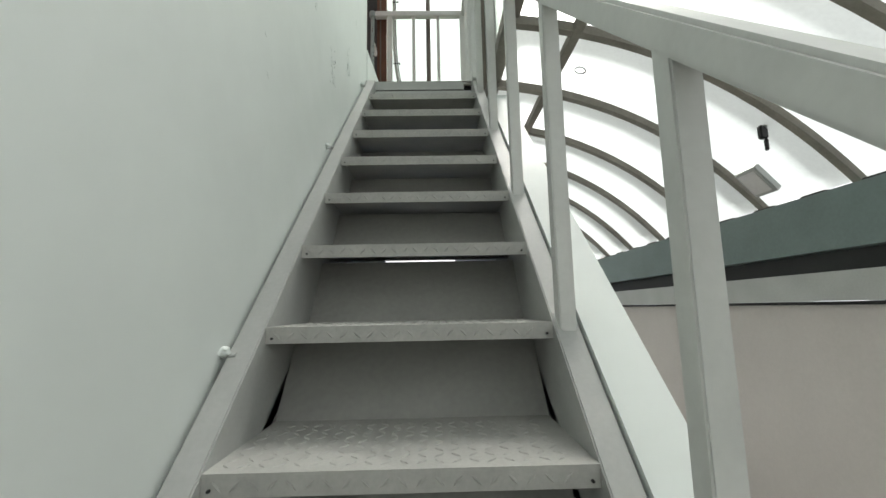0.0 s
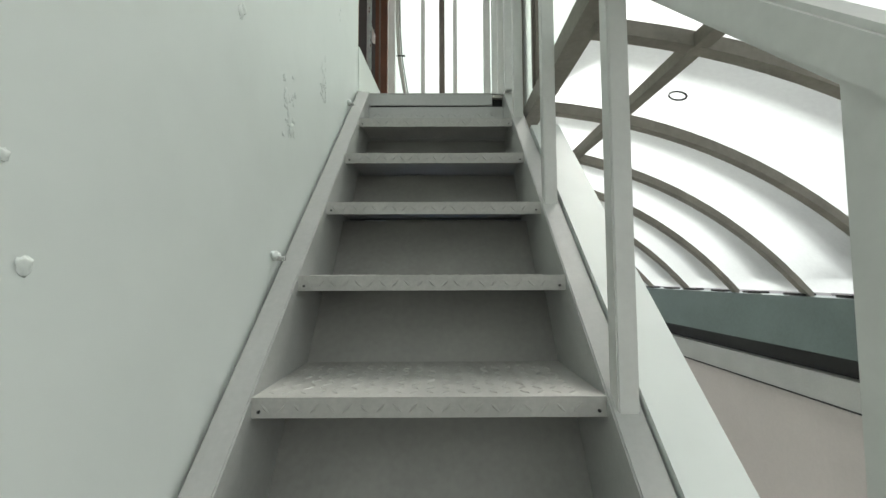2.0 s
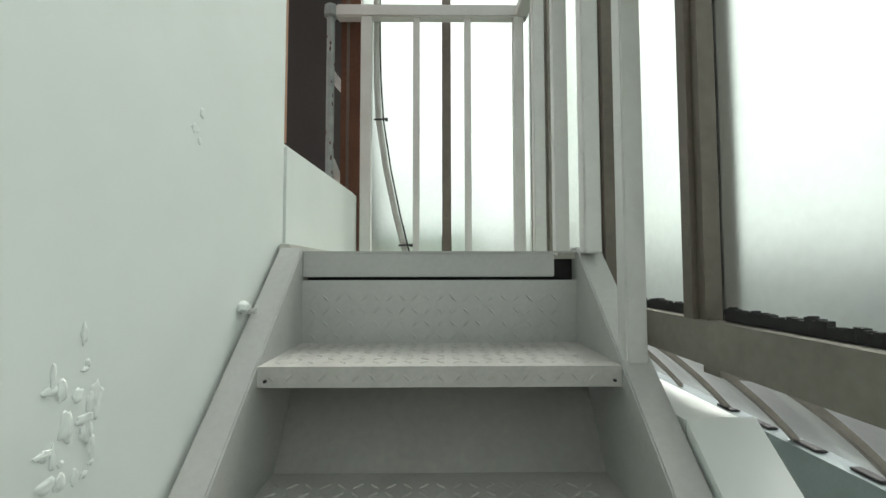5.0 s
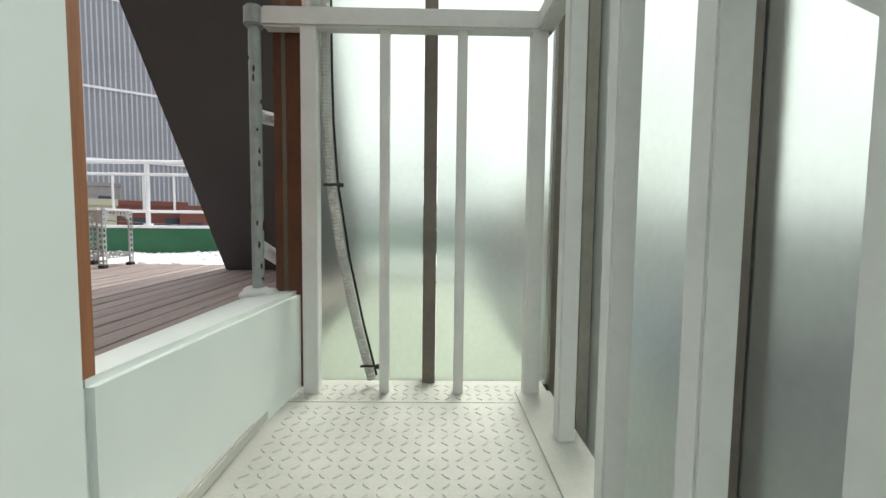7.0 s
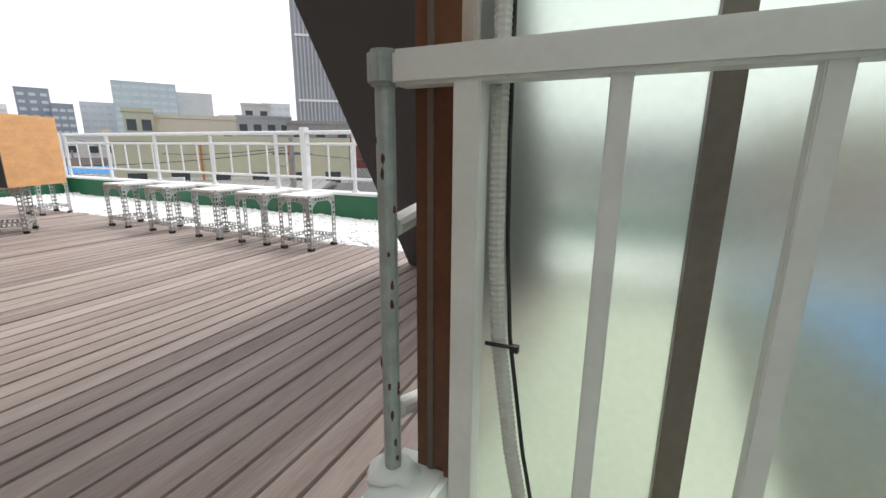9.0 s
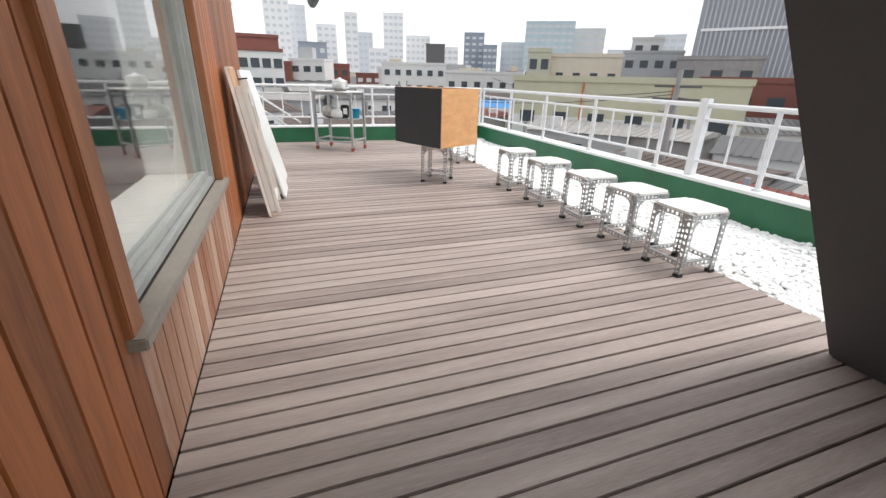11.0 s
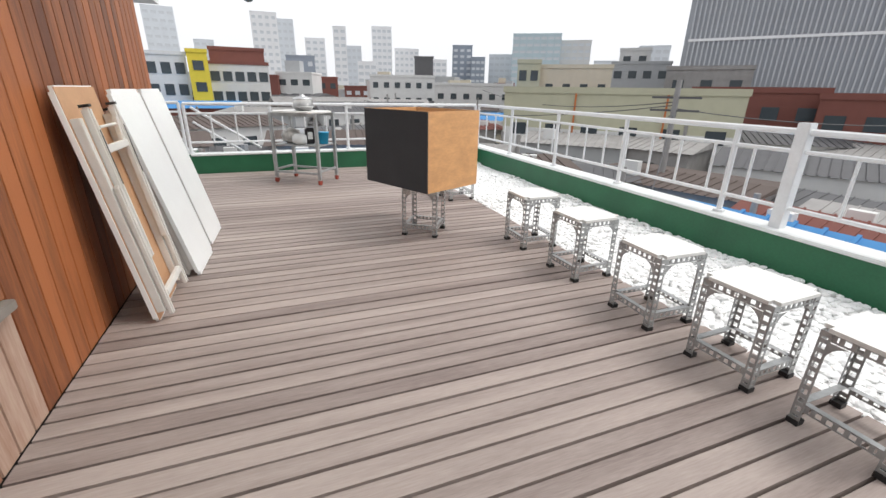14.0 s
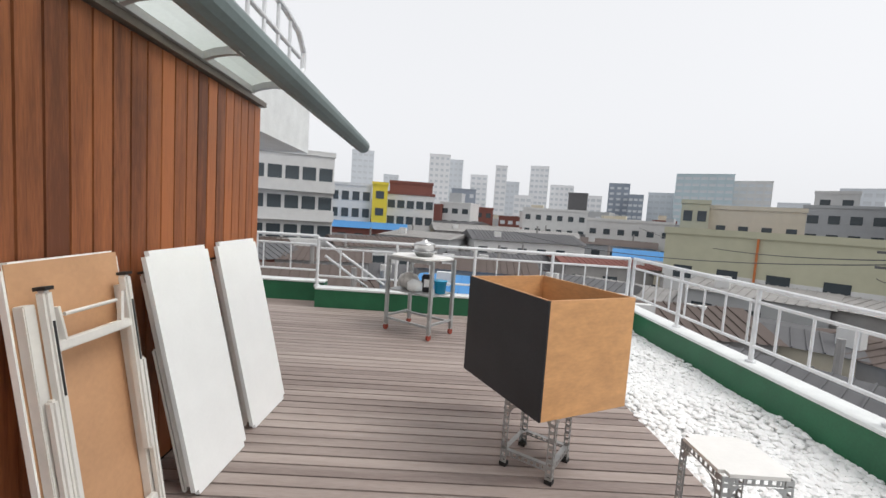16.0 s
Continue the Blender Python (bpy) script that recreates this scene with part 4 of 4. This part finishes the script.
for az, d, w, h, mt in ((10, 60, 16, 4, C_WHITE), (-6, 50, 14, 2, C_GREY), (-22, 60, 16, 5, C_BEIGE), (-40, 45, 14, 1, C_WHITE), (-60, 60, 18, 3, C_GREY), (-85, 50, 16, 2, C_BEIGE), (120, 60, 18, 4, C_GREY)):
    building("plain mid-rise house seen dimly through frosted panes", az, d, w, h, 10, mt, 5, 4, 1.7, 2.8)

# dense band of houses and flats towards the skyline
random.seed(29)
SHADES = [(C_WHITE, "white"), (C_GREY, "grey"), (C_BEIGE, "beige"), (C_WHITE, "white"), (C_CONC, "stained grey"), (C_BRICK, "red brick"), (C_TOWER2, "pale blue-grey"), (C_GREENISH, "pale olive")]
for i in range(52):
    wallm, tone = random.choice(SHADES)
    far = random.uniform(100, 270)
    broad = random.uniform(7, 15)
    b = building("distant " + tone + " flat-roofed block among other houses", 34 + 78 * (i + random.random()) / 52, far, broad, random.uniform(-1.0, 2.2) + far * .022 * random.random(), 9, wallm, random.randint(2, 4), 2, 1.7, 2.9, 1.5, 1.2, turn=random.uniform(-20, 20))
    if random.random() < .55:
        zt = max(v.co.z for v in b.children[0].data.vertices)
        box("stair_cabin", -broad * .3, -broad * .3 + 3.2, 2, 5, zt + .003, zt + 2.3, random.choice((C_WHITE, C_GREY, C_BEIGE)), b)
# low houses below the roof
random.seed(11)
def low_house(x, y, w, d, eave, roof, wall, rz, label):
    h = thing("house", label, "house", "low houses below", pose(x, y, 0, 0, 0, rz))
    box("wall", -w / 2, w / 2, -d / 2, d / 2, GZ, eave, wall, h)
    bm = bmesh.new()
    rise = random.uniform(.25, 1.1)
    o = .25
    a = [bm.verts.new(p) for p in ((-w / 2 - o, -d / 2 - o, eave), (w / 2 + o, -d / 2 - o, eave), (w / 2 + o, d / 2 + o, eave), (-w / 2 - o, d / 2 + o, eave))]
    r = [bm.verts.new((-w / 2 - o, 0, eave + rise)), bm.verts.new((w / 2 + o, 0, eave + rise))]
    for f in ((a[0], a[1], r[1], r[0]), (a[2], a[3], r[0], r[1]), (a[1], a[2], r[1]), (a[3], a[0], r[0]), (a[3], a[2], a[1], a[0])):
        bm.faces.new(f)
    roofo = part("roof", bm, roof, h)
    n = int(w / .45)
    for i in range(1, n):
        bm = bmesh.new()
        x0 = -w / 2 + i * w / n
        bar(bm, (x0, -d / 2 - o, eave + .03), (x0, 0, eave + rise + .03), .06, .05)
        part("seam", bm, roof, roofo)
    me = window_mesh(1.1, .9)
    for i in range(max(1, int(w / 2.6))):
        part("window", me, None, h).location = (-w / 2 + 1.1 + i * 2.4, -d / 2, eave - 1.2)
    if random.random() < .7:
        bm = bmesh.new()
        tube(bm, [(w * .2, d * .2, eave), (w * .2, d * .2, eave + rise + .9)], .12, 8)
        part("chimney_pipe", bm, C_CONC, h)
    if random.random() < .6:
        box("roof_unit", -w * .3, -w * .3 + .8, -d * .35, -d * .35 + .4, eave + rise * .2, eave + rise * .2 + .8, C_WHITE, h)
ROOFS = [(C_SLATE, "dark slate-grey"), (C_TILE, "dark brown"), (C_CONC, "stained concrete"), (C_TARP, "blue sheet"), (C_SLATE, "dark grey"), (C_TILE, "brown tiled"), (C_CONC, "grey"), (C_BRICK, "rusty red")]
WALLS = [C_WHITE, C_GREY, C_CONC, C_BEIGE, C_CONC, C_BRICK]
for ring, (d, n) in enumerate(((11, 8), (17, 11), (24, 13), (32, 15), (42, 17), (54, 19), (68, 19), (84, 20), (105, 20))):
    for i in range(n):
        az = radians(-28 + 158 * (i + random.uniform(.2, .8)) / n)
        dd = d + random.uniform(-2, 2)
        x, y = -2.6 - dd * math.sin(az), 1.3 + dd * math.cos(az)
        if y < 6.5 and x > -13.5:
            continue
        rm, rn = random.choice(ROOFS)
        size = d * .16 + 2.2
        low_house(x, y, random.uniform(.8, 1.4) * size, random.uniform(.7, 1.1) * size, random.uniform(-4.6, -2.6) + ring * .33, rm, random.choice(WALLS), random.uniform(-25, 25) + math.degrees(az), "low old house with a " + rn + " roof")
low_house(-5.2, 10.2, 6.5, 3.4, -2.0, C_TARP, C_WHITE, 8, "low shed with a bright blue sheet roof")
low_house(0.8, 8.6, 5.5, 3.4, -2.0, C_TARP, C_GREY, -5, "low shed with a bright blue sheet roof")
low_house(-13.8, -1.0, 5.0, 4.4, -1.4, C_TARP, C_GREY, 80, "low shed with a bright blue sheet roof")
# utility pole and wires
pole = thing("utility_pole", "concrete utility pole with crossarms and wires", "pole")
bm = bmesh.new()
tube(bm, [(-18.2, 19.5, GZ), (-18.2, 19.5, 2.0)], [.22, .13], 10)
part("pole", bm, C_CONC, pole)
for z in (1.2, 0.6):
    bm = bmesh.new()
    bar(bm, (-19.2, 19.0, z), (-17.2, 20.0, z), .1, .1)
    part("crossarm", bm, C_SLATE, pole)
for k, (ex, ey, ez) in enumerate(((-45, 22, 1.5), (-38, 8, 0.5), (-10, 40, 1.0), (-30, 30, .2), (-12, 12, -2.5))):
    bm = bmesh.new()
    s, e = Vector((-18.2, 19.5, 1.0 - .15 * k)), Vector((ex, ey, ez))
    tube(bm, [s.lerp(e, i / 12) - Vector((0, 0, 3.2 * (i / 12) * (1 - i / 12))) for i in range(13)], .025, 5)
    part("wire", bm, C_SLATE, pole)

# ---- boards, planks and pebbles ----
def board_mesh(w, h, d=.02):
    bm = bmesh.new()
    B(bm, -w / 2, w / 2, -d, 0, 0, h)
    for v in bm.verts:
        if v.co.y > -1e-6:
            v.co.x *= .93
    return mesh(bm, "board", M_WOOD)
BW = 0.105
full, low, high = board_mesh(BW - .004, 2.27 - D - .01), board_mesh(BW - .004, WIN[2] - .087 - D), board_mesh(BW - .004, 2.27 - WIN[3] - .10)
low.materials[0] = M_WOODOLD
n = int((6.2 - .40) / BW)
for i in range(n + 1):
    x = -6.15 + i * BW
    if x > -0.51:
        continue
    if WIN[0] - .08 < x < WIN[1] + .08:
        part("board", low, None, wood).location = (x, WY, D + .005)
        part("board", high, None, wood).location = (x, WY, WIN[3] + .095)
    else:
        part("board", full, None, wood).location = (x, WY, D + .005)

deck = setting("deck", "weathered grey-brown composite plank deck", "deck")
PW = 0.0925
bm = bmesh.new()
B(bm, -PW / 2 + .0045, PW / 2 - .0045, WY + .004, GRAV, D - .028, D)
for v in bm.verts:
    if v.co.z > D - .001:
        v.co.x *= .95
pl = mesh(bm, "plank", M_DECK)
bm = bmesh.new()
B(bm, -PW / 2 + .0045, PW / 2 - .0045, -3.0, GRAV, D - .028, D)
pl2 = mesh(bm, "plank", M_DECK)
x = X_END + PW / 2 + .01
while x < -0.44:
    part("plank", pl if x > -6.25 else pl2, None, deck).location = (x, 0, random.uniform(-.0015, .0015))
    x += PW
box("return_deck", -9.2, X_END, -3.0, -0.17, .05, D - .03, M_DECK, deck)
rng = np.random.default_rng(5)
bm = bmesh.new()
bmesh.ops.create_icosphere(bm, subdivisions=1, radius=1)
base_v = np.array([v.co[:] for v in bm.verts])
base_f = np.array([[v.index for v in f.verts] for f in bm.faces])
bm.free()
gx, gy = np.meshgrid(np.arange(-8.68, 0.38, .043), np.arange(GRAV + .015, 4.21, .043))
cx = gx.ravel() + rng.uniform(-.015, .015, gx.size)
cy = np.clip(gy.ravel() + rng.uniform(-.015, .015, gx.size), GRAV + .01, 4.20)
N = cx.size
rad = rng.uniform(.019, .034, (N, 1, 3)) * np.array([1.1, 1.1, .7])
jit = 1 + rng.uniform(-.22, .22, (N, len(base_v), 1))
vv = base_v[None] * jit * rad
th = rng.uniform(0, 6.28, N)
c, s = np.cos(th)[:, None], np.sin(th)[:, None]
vx, vy = vv[:, :, 0] * c - vv[:, :, 1] * s, vv[:, :, 0] * s + vv[:, :, 1] * c
rise = .012 + .03 * (np.sin(cx * 5) * .5 + .5) * rng.uniform(0, 1, N)
verts = np.stack([vx + cx[:, None], vy + cy[:, None], vv[:, :, 2] + D - .035 + rise[:, None]], -1).reshape(-1, 3)
faces = (base_f[None] + (np.arange(N) * len(base_v))[:, None, None]).reshape(-1, 3)
me = bpy.data.meshes.new("gravel")
me.from_pydata(verts.tolist(), [], faces.tolist())
me.materials.append(M_STONE)
tagged(new("gravel", me), "loose white pebbles between deck and parapet", "gravel", kind="stuff")
tagged(box("gravel_bed", -8.69, 0.39, GRAV + .003, 4.217, .031, D - .03, M_STONE), "white pebble bed under the loose stones", "gravel bed", kind="structure")

# the roof deck and the city stand a little askew to the stair house
ASKEW = Matrix.Translation((0.0820, -0.1505, -0.0362)) @ Matrix.Rotation(radians(1.151), 4, "Z") @ Matrix.Scale(1.0700, 4)
bpy.context.view_layer.update()
for o in bpy.data.objects:
    if o.parent is None and o.type in ("MESH", "EMPTY") and o.name not in STAIR_SIDE | FITTINGS:
        o.matrix_world = ASKEW @ o.matrix_world
